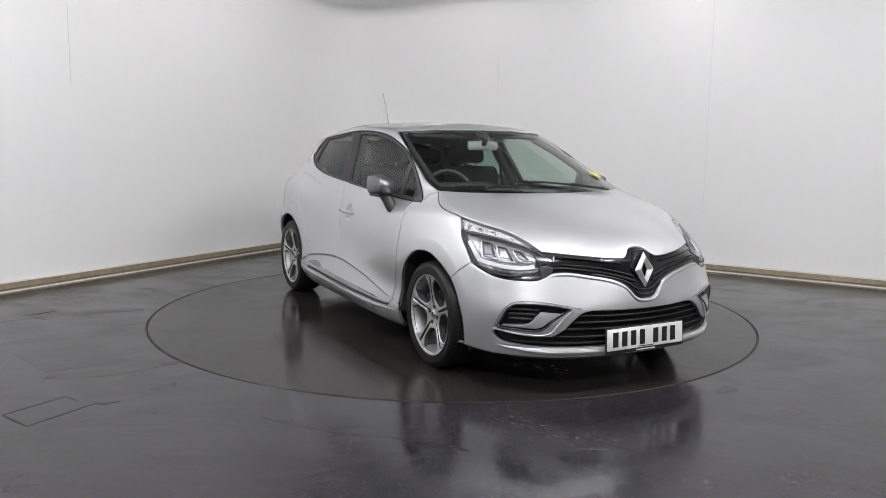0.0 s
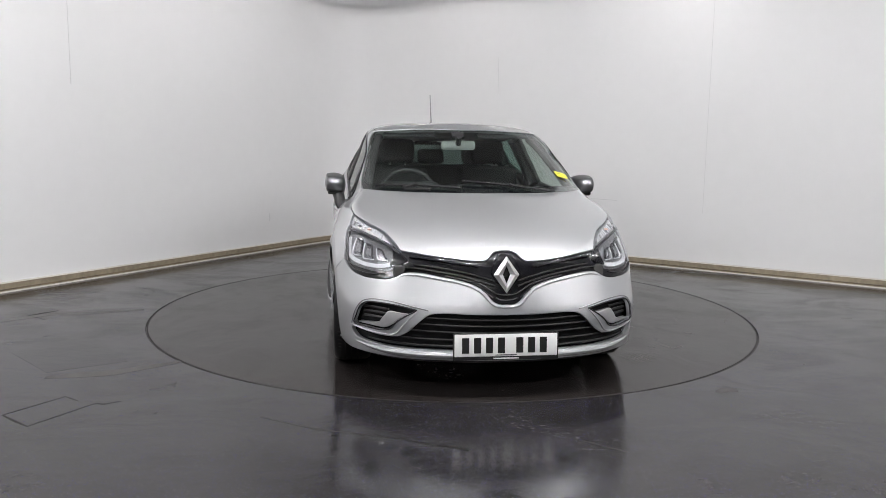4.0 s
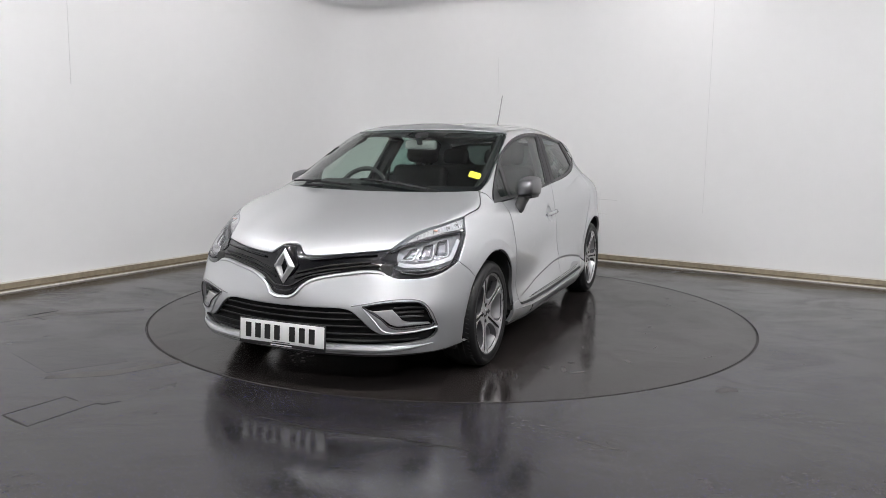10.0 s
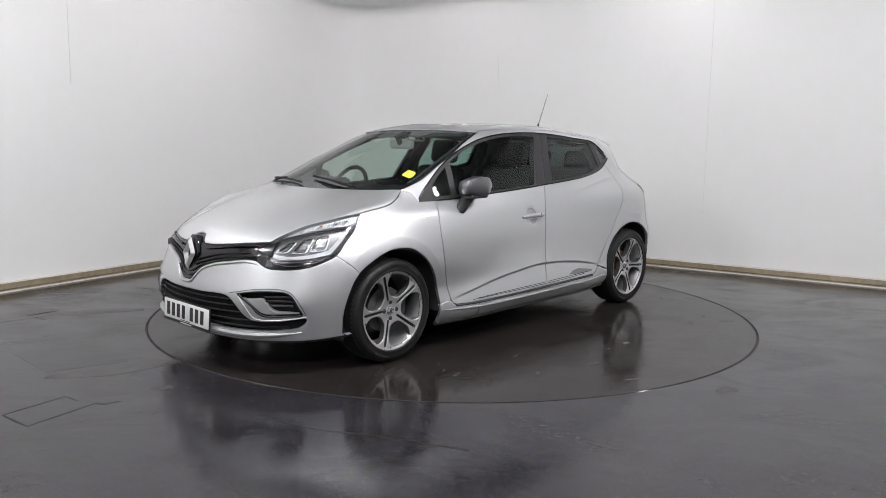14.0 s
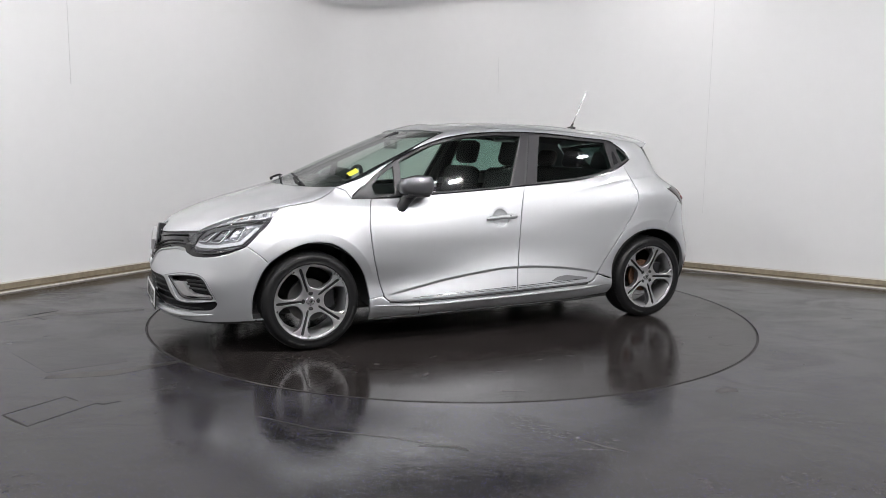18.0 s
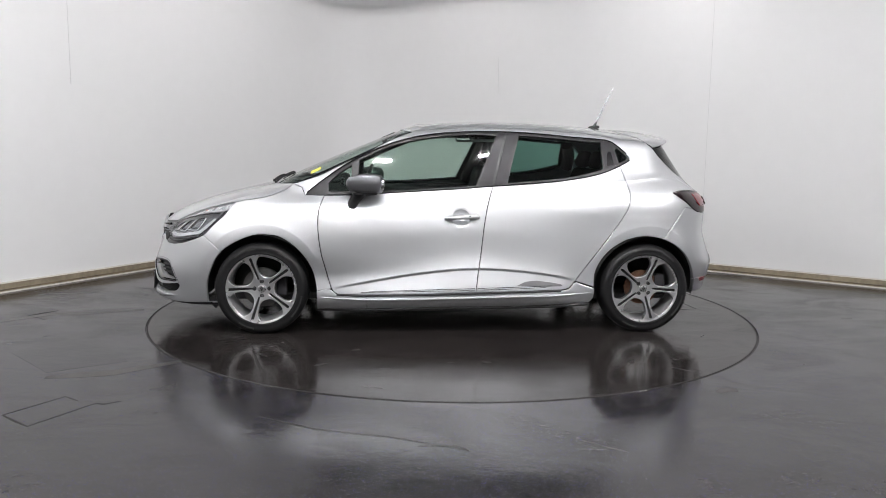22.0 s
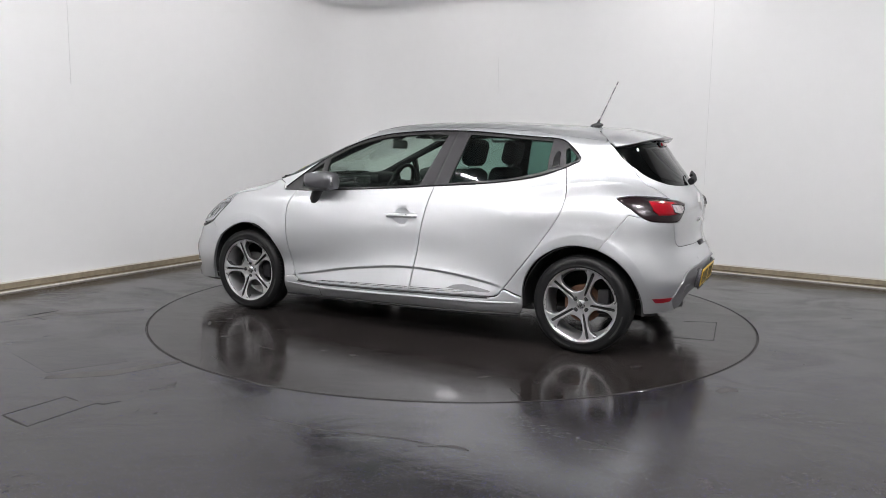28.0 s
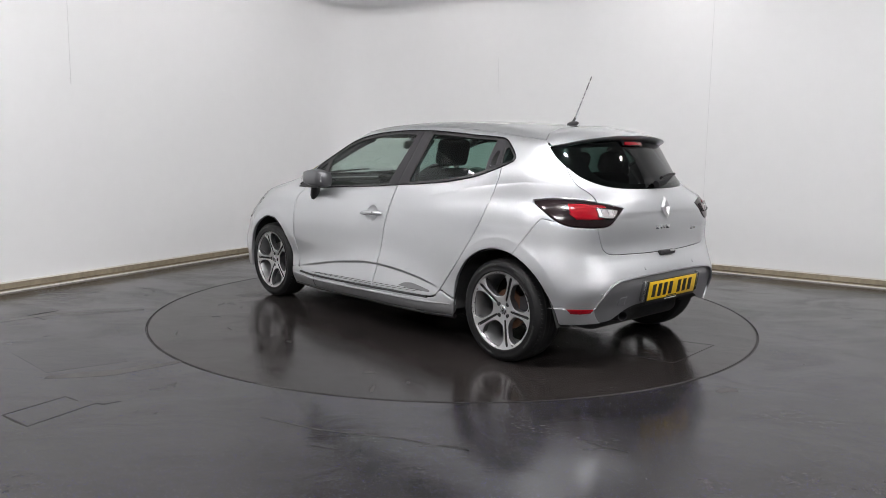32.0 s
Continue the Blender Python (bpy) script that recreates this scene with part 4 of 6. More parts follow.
panel("fog_blade", run("F", BLADE, .012, False), "F", FOG_GREY, fogs, off=-.005, inset=.005, rim=.03, step=.02, label="satin grey blade in the fog lamp opening")
bead("fog_brow", run("F", [(.385, .452), (.46, .466), (.54, .481), (.63, .488), (.702, .486), (.762, .470), (.809, .426), (.846, .363), (.860, .336)], .015), .0035, DIFFUSER_GREY, bumper, flatness=.8)
bead("intake_brow", run("F", [(.44, .445), (.475, .410), (.51, .368), (.54, .330), (.575, .318), (.66, .318), (.75, .325), (.858, .338)], .015), .0045, PAINT, bumper, off=.0, flatness=.8)
rib = [p + Vector((-.004, 0, 0)) for p in run("F", [(0, .226), (.25, .227), (.55, .231), (.70, .239), (.82, .252)], .03)]
rib = [Vector((p.x, -p.y, p.z)) for p in rib[:0:-1]] + rib
part("bumper_rib", sweep_bm(rib, [.004 + .017 * min(1, k / 9, (len(rib) - 1 - k) / 9) for k in range(len(rib))], 10, flat=.95), PAINT, bumper, "rounded silver lip under the intake")
lip = lifted(run("F", GRILLE_LOW[6:], .02), -.003)
lip = [Vector((p.x, p.y, p.z - .011)) for p in lip[::-1]]
lip = [Vector((p.x, -p.y, p.z)) for p in lip[:0:-1]] + lip
part("grille_surround", sweep_bm(lip, [.002 + .012 * min(1, k / 6, (len(lip) - 1 - k) / 6) for k in range(len(lip))], 8, flat=.75), PAINT, bumper, "rolled silver edge under the grille")
splitter = run("F", [(0, .19), (.30, .19), (.55, .191), (.80, .197), (1.0, .201), (1.14, .206)], .03)
splitter = [Vector((p.x - .05, p.y * .955, p.z + .0)) for p in splitter]
part("splitter", sweep_bm([Vector((p.x, -p.y, p.z)) for p in splitter[:0:-1]] + splitter, .018, 8, flat=.8), BLACK_PLASTIC, car, "black splitter under the front bumper")

panel("tow_cover", run("F", [(.430, .516), (.488, .516), (.488, .468), (.430, .468)], .015, False), "F", PAINT, bumper, off=.0006, inset=.002, rim=.004, edge=.0012, ring=.004, step=.02, sides=(-1,))

# -- upper grille with badge --
grille_half = run("F", GRILLE_LOW[::-1]) + run("F", LAMP_BOTTOM) + run("F", [(.488, .686), (.535, .728)]) + run("F", GRILLE_TOP) + run("F", BONNET_NOSE) + run("F", [(0, .744), (0, .487)], smooth=False)
grille = panel("grille", grille_half, "F", BLACK_GLOSS, car, sym=True, off=-.006, inset=.001, label="gloss black upper grille between the headlamps")
bars = [[(.06, .575), (.13, .597), (.22, .620), (.335, .638), (.42, .650), (.50, .650)], [(.065, .600), (.14, .621), (.23, .642), (.34, .658), (.45, .668)]]
for b_ in bars:
    bead("grille_slat", lifted(run("F", b_, .02), .0), .0060, GRILLE_BLACK, grille, flatness=.8)
for b_ in ([(.07, .520), (.095, .538), (.125, .558)], [(.06, .545), (.09, .562), (.125, .582), (.22, .606), (.30, .620)], [(.0, .508), (.035, .511), (.055, .520)], [(.0, .532), (.045, .537), (.075, .552)], [(.62, .618), (.74, .608), (.86, .618), (.97, .640)]):
    bead("grille_slat", lifted(run("F", b_, .015), -.002), .0042, TRIM_GREY, grille, flatness=.8)
bead("grille_lip", run("F", [(.14, .668), (.25, .682), (.35, .695), (.47, .703)], .02), .006, BLACK_GLOSS, grille)
# the maker's rhombus as a plain ring
badge = part("badge_plinth", prism_bm([(-.078, .0), (-.055, .055), (-.03, .098), (.03, .098), (.055, .055), (.078, .0), (.05, -.05), (.02, -.085), (-.02, -.085), (-.05, -.05)], .05, .010), BLACK_GLOSS, car)
badge.matrix_basis = Matrix.Translation((2.100, 0, .640)) @ Matrix.Rotation(radians(-9), 4, "Y") @ Matrix.Rotation(radians(90), 4, "Z")


def rhombus_bm(w, h, t, depth):
    """A rhombic ring with sloping faces."""
    bm = bmesh.new()
    rings = []
    for k, y in ((1, 0), (1 - .48 * t, -depth), (1 - t, 0)):
        rings.append([bm.verts.new((x * w * k, y, z * h * (k if k == 1 else 1 - (1 - k) * w / h * 1.05))) for x, z in ((0, 1), (1, 0), (0, -1), (-1, 0))])
    for a, b in zip(rings[:-1], rings[1:]):
        for i in range(4):
            bm.faces.new((a[i], a[(i + 1) % 4], b[(i + 1) % 4], b[i]))
    bmesh.ops.recalc_face_normals(bm, faces=bm.faces)
    if sum(f.normal.y for f in bm.faces) > 0:
        bmesh.ops.reverse_faces(bm, faces=bm.faces)
    return bm


rh = part("badge", rhombus_bm(.065, .093, .72, .018), BADGE_METAL, car, "chrome rhombus badge", True, 20)
rh.matrix_basis = Matrix.Translation((2.112, 0, .632)) @ Matrix.Rotation(radians(-8), 4, "Y") @ Matrix.Rotation(radians(90), 4, "Z")

# -- headlamps --
lamp_loop = run("F", LAMP_REAR) + run("F", LAMP_BOTTOM) + run("F", LAMP_TOP)
housing = sunk("headlamp", lamp_loop, "F", LAMP_BOWL, (car, car), .022, step=.025, label="clear headlamp with reflector and white daylight strip")
panel("lamp_cover", lamp_loop, "F", LAMP_CLEAR, housing, off=.001, inset=.0015, rim=.022, step=.025)
strip = [(.60, .652), (.64, .643), (.70, .640), (.80, .645), (.92, .657), (1.02, .671), (1.10, .722), (1.17, .762), (1.14, .772), (1.06, .728), (1.00, .690), (.92, .677), (.80, .664), (.70, .659), (.64, .664), (.605, .672)]
panel("daylight_strip", run("F", strip, .012, False), "F", DRL_WHITE, housing, off=-.010, inset=0, rim=.008, step=.02, edge=.001, ring=0)
band = [(1.30, .822), (1.28, .805), (1.255, .785), (1.145, .720), (1.06, .658), (1.0, .651), (1.03, .668), (1.11, .722), (1.20, .782), (1.25, .815)]
panel("lamp_bezel", run("F", band, .012, False), "F", TRIM_GREY, housing, off=-.006, inset=0, rim=.01, step=.02, edge=.001, ring=0)
bead("lamp_bar", lifted(run("F", [(.54, .715), (.62, .745), (.80, .776), (1.0, .795), (1.20, .802)], .02), -.008), .008, TRIM_GREY, housing, flatness=.7)
units = panel("indicator_unit", run("F", [(.63, .762), (.80, .790), (1.0, .809), (1.20, .817), (1.28, .827), (1.372, .868), (1.20, .856), (1.0, .836), (.85, .820), (.72, .797)], .015, False), "F", PRISM_CLEAR, housing, off=-.012, inset=0, rim=.01, step=.02, edge=.001, ring=0)
for k in range(15):
    a = .72 + .042 * k
    z0 = float(np.interp(a, [.63, .80, 1.0, 1.20, 1.28], [.762, .790, .809, .817, .827])) + .003
    z1 = float(np.interp(a, [.72, .85, 1.0, 1.20, 1.36], [.797, .820, .836, .856, .866])) - .003
    bead("prism_rib", lifted(run("F", [(a, z0), (a + .012, z1)], .01, False), -.010), .0016, DRL_WHITE if k % 4 else REFLECTOR, units)
panel("lamp_tip", run("F", [(.492, .686), (.535, .722), (.60, .752), (.585, .70), (.60, .655), (.555, .655)], .012, False), "F", BLACK_GLOSS, housing, off=-.006, inset=0, rim=.008, step=.02, edge=.001, ring=0)
for a, z in ((.92, .815), (1.08, .828), (1.2, .838)):
    for sg in (1, -1):
        p, n = place("F", a, z)
        p = (p - n * .006) * Vector((1, sg, 1))
        part("bulb", box_bm((.012, .02, .01), p, .003), AMBER if a < 1 else CHROME, housing[0 if sg > 0 else 1])
for a0, a1, z0, z1 in ((.625, .70, .676, .735), (.735, .835, .676, .752), (.865, .985, .688, .770)):
    loop = run("F", [(a0, z0), (a1 - .01, z0 + .004), (a1 + .035, z1), (a0 + .05, z1 - .008), (a0, z0)], .012, False)
    cups = panel("projector_cup", loop, "F", REFLECTOR, housing, off=-.015, inset=.002, rim=.01, step=.015, edge=.004, ring=.006)
    # a bright guide runs along the foot and up the outer flank of each cup
    bead("light_guide", lifted(run("F", [(a0 - .006, z0 + .002), (a1 - .012, z0 + .004), (a1 - .002, z0 + .010), (a1 + .033, z1 - .004)], .01), -.009), .0036, DRL_WHITE, cups)
    bead("cup_shade", lifted(run("F", [(a0 + .008, z0 + .014), (a0 + .052, z1 - .008), (a1 + .02, z1 - .002)], .01, False), -.010), .0055, TRIM_GREY, cups)
    panel("lens", run("F", [(a0 + .030, z0 + .018), (a1 - .020, z0 + .020), (a1 + .004, z1 - .018), (a0 + .052, z1 - .024)], .01, False), "F", LAMP_BOWL, cups, off=-.011, inset=.001, rim=.006, step=.012, edge=.003, ring=.005)

# -- bonnet, wings, roof, sides --
nose_loop = run("F", LAMP_TOP[1:]) + run("T", BONNET_SIDE) + run("T", SCREEN_FOOT) + run("T", [(1.30, 0), (1.7, 0), (2.06, 0)], smooth=False) + run("F", BONNET_NOSE[::-1]) + run("F", GRILLE_TOP[::-1])
bonnet = panel("bonnet", nose_loop, "T", PAINT, car, sym=True, inset=.0018)
wing_loop = run("S", [(1.672, .657), (1.61, .607), (1.554, .555)]) + run("S", F_UP) + run("S", [(.931, .298), (.838, .312)]) + run("S", DOOR_FRONT[::-1][2:]) + run("S", [(.883, .925), (.95, .926), (1.011, .926)]) \
    + run("S", [(1.011, .926), (1.02, .945), (1.035, .975)]) + run("T", BONNET_SIDE[::-1]) + run("F", LAMP_REAR)
wings = panel("front_wing", wing_loop, "S", PAINT, car, inset=.0028)
roof_loop = run("T", SCREEN_TOP[::-1]) + run("T", ROOF_EDGE, .03) + run("T", GATE_TOP) + run("T", [(-1.185, 0), (-.4, 0), (.364, 0)], smooth=False)
roof = panel("roof", roof_loop, "T", PAINT, car, sym=True, inset=.0015, step=.045)
side_loop = run("T", SCREEN_SIDE) + run("T", ROOF_EDGE, .03) + [place("R", *flat("R", p))[0] for p in REAR_GLASS_SIDE] + run("R", GATE_SIDE) + run("R", TAIL_TOP[2:]) + run("R", TAIL_LOW[:4]) \
    + run("S", REAR_SHUT) + run("S", R_UP[::-1]) + run("S", [(-.93, .309), (-.93, .322), (-.865, .345), (-.80, .366)]) + run("S", DOOR_REAR[:8][::-1]) + run("S", DLO_LOW[-2:]) + run("S", DLO_TOP) + run("S", [(1.011, .926), (1.02, .945), (1.035, .975)])
panel("body_side", side_loop, "S", PAINT, car, inset=.0022, step=.028)

brow = run("T", SCREEN_TOP, .04)
part("roof_brow", sweep_bm([Vector((p.x, -p.y, p.z)) for p in brow[:-1]] + brow[::-1], .0045, 6), PAINT, roof, "rolled silver front edge of the roof")

# -- doors --
dlo_f = [p for p in DLO_LOW if .883 > p[0] > -.242]
doors_f = panel("front_door", run("S", [(.883, .925)] + dlo_f + [(-.242, .994)]) + run("S", DOOR_MID) + run("S", DOOR_FOOT_F[::-1]) + run("S", DOOR_FRONT[::-1]), "S", PAINT, car, inset=.0028)
dlo_r = [p for p in DLO_LOW if -.242 > p[0] > -1.132]
doors_r = panel("rear_door", run("S", [(-.242, .994)] + dlo_r + [(-1.132, 1.139)]) + run("S", DOOR_REAR) + run("S", DOOR_FOOT_R[::-1]) + run("S", DOOR_MID[::-1]), "S", PAINT, car, inset=.0028)
for k in range(2):
    bead("decal_line", lifted(run("S", [(.64 - .05 * k, .291 + .004 * k), (.25, .299 + .0085 * k), (-.115, .307 + .011 * k)], .04), .0005), .0017, BLACK_GLOSS, doors_f)
    bead("decal_line", lifted(run("S", [(-.135, .308 + .011 * k), (-.40, .316 + .011 * k), (-.60 - .04 * k, .325 + .009 * k)], .04), .0005), .0017, BLACK_GLOSS, doors_r)
panel("decal", run("S", [(-.40, .336), (-.46, .362), (-.53, .370), (-.64, .356), (-.715, .343), (-.715, .332), (-.60, .330)], .02, False), "S", DIFFUSER_GREY, doors_r, off=.0012, inset=0, rim=0, edge=0, ring=0, step=.02, label="grey stripe decal")
# handles: a cup and a bar
for hx, hz, dd in ((-.025, .784, doors_f),):
    for sg, d in zip((1, -1), dd):
        p, n = plain_place("S", hx, hz)
        f3 = Vector((1, sg, 1))
        pts = [plain_place("S", hx + dx * 1.0 - .005, hz + dx * -.045)[0] for dx in (.116, .09, .05, 0, -.05, -.09, -.114)]
        lift = (.008, .018, .026, .029, .029, .024, .010)
        pts = [(q + n * h) * f3 for q, h in zip(pts, lift)]
        part("door_handle", sweep_bm(pts, [.009, .0135, .0155, .0155, .0165, .0175, .012], 10, flat=.95), PAINT, d)
        q = (plain_place("S", hx - .055, hz + .003)[0] + n * .041) * f3
        part("lock", lathe_bm([(0, .004), (.006, .004), (.007, 0), (0, 0)], 16), TRIM_GREY, d).matrix_basis = Matrix.Translation(q) @ (Matrix() if sg > 0 else Matrix.Rotation(math.pi, 4, "Z"))

# -- sills --
sill_loop = run("S", [(.931, .298), (.838, .310), (.820, .290), (.79, .273)]) + run("S", [(.79, .273), (.645, .269), (.25, .275), (-.124, .285), (-.4, .293), (-.685, .301)]) \
    + run("S", [(-.685, .301), (-.735, .306), (-.768, .320), (-.80, .358), (-.865, .338), (-.93, .318)]) + run("S", [(-.93, .318), (-.928, .25), (-.905, .215)]) + run("S", [(-.905, .215), (-.5, .195), (0, .185), (.5, .178), (.93, .172)]) + run("S", [(.93, .172), (.931, .298)])
panel("sill", sill_loop, "S", PAINT, car, off=.004, inset=.001, edge=.005, ring=.01)
bead("sill_seal", lifted(run("S", [(.80, .277), (.645, .271), (.25, .277), (-.124, .287), (-.4, .295), (-.70, .302)], .05), .004), .0095, CAVITY, car, flatness=.8)
ledge = lifted(run("S", [(.90, .258), (.645, .245), (.25, .248), (-.124, .256), (-.4, .264), (-.70, .272), (-.90, .286)], .05), .002)
bead("sill_edge", ledge, [.004 + .008 * min(1, k / 6, (len(ledge) - 1 - k) / 6) for k in range(len(ledge))], PAINT, car, flatness=.9, seg=10)
bead("sill_joint", lifted(run("S", [(.600, .268), (.600, .225), (.600, .186)], .015, False), .006), .0022, CAVITY, car, flatness=.6)
bead("sill_skirt", [p + Vector((0, -.02, -.012)) for p in run("S", [(.93, .182), (.5, .182), (0, .188), (-.5, .198), (-.90, .215)], .06)], .018, BLACK_PLASTIC, car, flatness=.8, seg=8)

# -- side glass and its frame --
GLASS_F = [(.665, .955), (.35, .966), (-.03, .990), (-.128, .998)], [(-.128, .998), (-.20, 1.165), (-.275, 1.333)], [(-.275, 1.333), (-.15, 1.340), (-.024, 1.335), (.169, 1.316), (.361, 1.277), (.50, 1.230), (.655, 1.155)], [(.655, 1.155), (.66, 1.05), (.665, .955)]
GLASS_R = [(-.345, 1.018), (-.598, 1.041), (-.788, 1.064), (-1.012, 1.118)], [(-1.012, 1.118), (-1.008, 1.2), (-1.012, 1.300)], [(-1.012, 1.300), (-.80, 1.314), (-.604, 1.329), (-.440, 1.338)], [(-.440, 1.338), (-.39, 1.18), (-.345, 1.018)]
GLASS_Q = [(-1.128, 1.160), (-1.188, 1.184)], [(-1.188, 1.184), (-1.193, 1.196), (-1.17, 1.222), (-1.125, 1.262)], [(-1.125, 1.262), (-1.112, 1.25), (-1.118, 1.20), (-1.128, 1.160)]
GLASS_T = [(.715, .955), (.855, .950)], [(.855, .950), (.86, 1.005)], [(.86, 1.005), (.80, 1.060), (.706, 1.125)], [(.706, 1.125), (.715, .955)]


def joined(curves):
    out = []
    for c in curves:
        out += run("S", c)
    return out


loops = [joined(c) for c in (GLASS_F, GLASS_R, GLASS_Q, GLASS_T)]
frames = panel("window_frame", run("S", DLO_LOW) + run("S", DLO_TOP), "S", BLACK_PLASTIC, car, inset=.001, holes=loops, off=-.002, step=.03, label="matt black frame round the side windows")
panel("front_window", loops[0], "S", SIDE_GLASS, doors_f, even=True, off=-.009, inset=-.003, rim=0, edge=0, ring=0, step=.04)
panel("rear_window", loops[1], "S", DARK_GLASS, doors_r, even=True, off=-.009, inset=-.003, rim=0, edge=0, ring=0, step=.04)
panel("quarter_window", loops[2], "S", DARK_GLASS, car, even=True, off=-.009, inset=-.003, rim=0, edge=0, ring=0, step=.04)
panel("front_quarter_window", loops[3], "S", SIDE_GLASS, car, even=True, off=-.009, inset=-.003, rim=0, edge=0, ring=0, step=.04)
bead("belt_strip", lifted(run("S", DLO_LOW[1:], .03), .001), .005, BLACK_GLOSS, frames, flatness=.9)
bead("roof_strip", lifted(run("S", DLO_TOP[2:-1], .03), .001), .005, BLACK_GLOSS, frames, flatness=.9)
for a, b in (((-.146, 1.0, -.288, 1.348), (-.236, .998, -.343, 1.356)), ((-.250, 1.0, -.355, 1.356), (-.338, 1.012, -.432, 1.350))):
    loop = run("S", [(a[0], a[1]), ((a[0] + a[2]) / 2, (a[1] + a[3]) / 2), (a[2], a[3])]) + run("S", [(b[2], b[3]), ((b[0] + b[2]) / 2, (b[1] + b[3]) / 2), (b[0], b[1])])
    panel("pillar_cover", loop, "S", TRIM_GREY, doors_f if a[0] > -.2 else doors_r, off=.001, inset=.001, rim=.004, edge=.001, ring=.004)
panel("door_corner_cover", run("S", [(-1.022, 1.118), (-1.018, 1.2), (-1.020, 1.305), (-1.085, 1.300), (-1.105, 1.22), (-1.118, 1.146)], .02, False), "S", TRIM_GREY, doors_r, off=.001, inset=.001, rim=.004, edge=.001, ring=.004)
panel("pull_handle", run("S", [(-1.040, 1.135), (-1.042, 1.20), (-1.055, 1.235), (-1.078, 1.235), (-1.085, 1.18), (-1.088, 1.150)], .015, False), "S", BLACK_GLOSS, doors_r, off=.004, inset=.001, rim=.006, edge=.002, ring=.004)

# -- windscreen --
screen_loop = run("T", SCREEN_SIDE) + run("T", SCREEN_TOP) + run("T", [(.364, 0), (.8, 0), (1.30, 0)], smooth=False) + run("T", SCREEN_FOOT[::-1])
opening = run("T", [(1.06, .652), (.96, .660), (.765, .640), (.548, .610), (.325, .560)]) + run("T", [(.325, .560), (.372, .30), (.385, 0)]) + run("T", [(.405, 0), (1.20, 0)], smooth=False) + run("T", [(1.20, 0), (1.19, .18), (1.16, .38), (1.10, .56), (1.045, .640)])
screen = panel("windscreen", screen_loop, "T", SCREEN_GLASS, car, even=True, sym=True, off=-.003, inset=.002, rim=.006, edge=0, ring=0, step=.05, label="greenish windscreen with a black border")
edge_half = run("T", SCREEN_SIDE) + run("T", SCREEN_TOP) + run("T", [(.364, 0), (.385, 0)], smooth=False) + run("T", [(.385, 0), (.372, .30), (.325, .560), (.548, .612), (.765, .642), (.96, .663), (1.05, .655), (1.10, .56), (1.16, .38), (1.19, .18), (1.20, 0)], smooth=False) + run("T", [(1.20, 0), (1.30, 0)], smooth=False) + run("T", SCREEN_FOOT[::-1])
panel("screen_border", edge_half, "T", BLACK_GLOSS, screen, sym=True, off=-.0065, inset=.003, rim=0, edge=0, ring=0, step=.03)
panel("sticker", run("T", [(.985, .566), (.985, .642), (.918, .634), (.918, .558)], .02, False), "T", STICKER, screen, off=.0005, inset=0, rim=0, edge=0, ring=0, step=.03, sides=(1,), label="yellow paper sticker")
for y in (.56, .585, .605):
    p, n = place("T", .965 if y != .585 else .942, y)
    part("print_bar", box_bm((.004, .018, .001), p + n * .0015), PLATE_INK, screen, "small dark printed bar", False)
cowl = lifted(run("T", [(1.222, .50), (1.275, .37), (1.312, .18), (1.33, 0)], .04), -.022)
part("cowl", sweep_bm([Vector((p.x, -p.y, p.z)) for p in cowl[:0:-1]] + cowl, .022, 8, flat=.45), BLACK_PLASTIC, car, "black cowl at the foot of the windscreen")


def wiper(name, base, elbow, tip0, tip1):
    """An arm that lies on the glass, and its blade."""
    arm = lifted(run("T", [base, elbow, ((tip0[0] + tip1[0]) / 2, (tip0[1] + tip1[1]) / 2)], .03), .022)
    w = part(name, sweep_bm(arm, [.011] + [.008] * (len(arm) - 2) + [.005], 6), GRILLE_BLACK, car)
    part("blade", sweep_bm(lifted(run("T", [tip0, ((tip0[0] + tip1[0]) / 2 + .005, (tip0[1] + tip1[1]) / 2), tip1], .03), .012), .007, 6), GRILLE_BLACK, w)


WIPE = [((1.25, .42), (1.215, .20), (1.235, .48), (1.17, -.08)), ((1.27, -.28), (1.225, -.45), (1.255, -.10), (1.12, -.60))]
for a in WIPE:
    wiper("wiper", *a)

# -- tail: gate, glass, lamps, bumper --
glass_half = [place("R", *flat("R", p))[0] for p in [(-1.395, .559, 1.268), (-1.451, .562, 1.205), (-1.505, .537, 1.150)]] + run("R", [(.735, 1.143), (.62, 1.095), (.50, 1.062), (.36, 1.036), (.25, 1.028), (0, 1.024)]) + run("R", [(0, 1.024), (0, 1.15), (0, 1.300)], smooth=False) + run("R", [(0, 1.300), (.3, 1.295), (.5, 1.283), (.70, 1.270)])
rear_glass = panel("rear_screen", glass_half, "R", REAR_GLASS, car, even=True, sym=True, off=-.003, inset=.002, rim=.008, edge=0, ring=0, step=.04, label="dark tinted rear screen")
border_half = [place("R", *flat("R", p))[0] for p in [(-1.395, .559, 1.268), (-1.451, .562, 1.205), (-1.505, .537, 1.150)]] + run("R", [(.735, 1.143), (.62, 1.095), (.50, 1.062), (.36, 1.036), (.25, 1.028), (0, 1.024)]) + run("R", [(0, 1.024), (0, 1.055)], smooth=False) \
    + run("R", [(0, 1.055), (.25, 1.06), (.40, 1.085), (.47, 1.13), (.50, 1.20), (.50, 1.255), (.30, 1.265), (0, 1.268)], .03, False) + run("R", [(0, 1.268), (0, 1.300)], smooth=False) + run("R", [(0, 1.300), (.3, 1.295), (.5, 1.283), (.70, 1.270)])
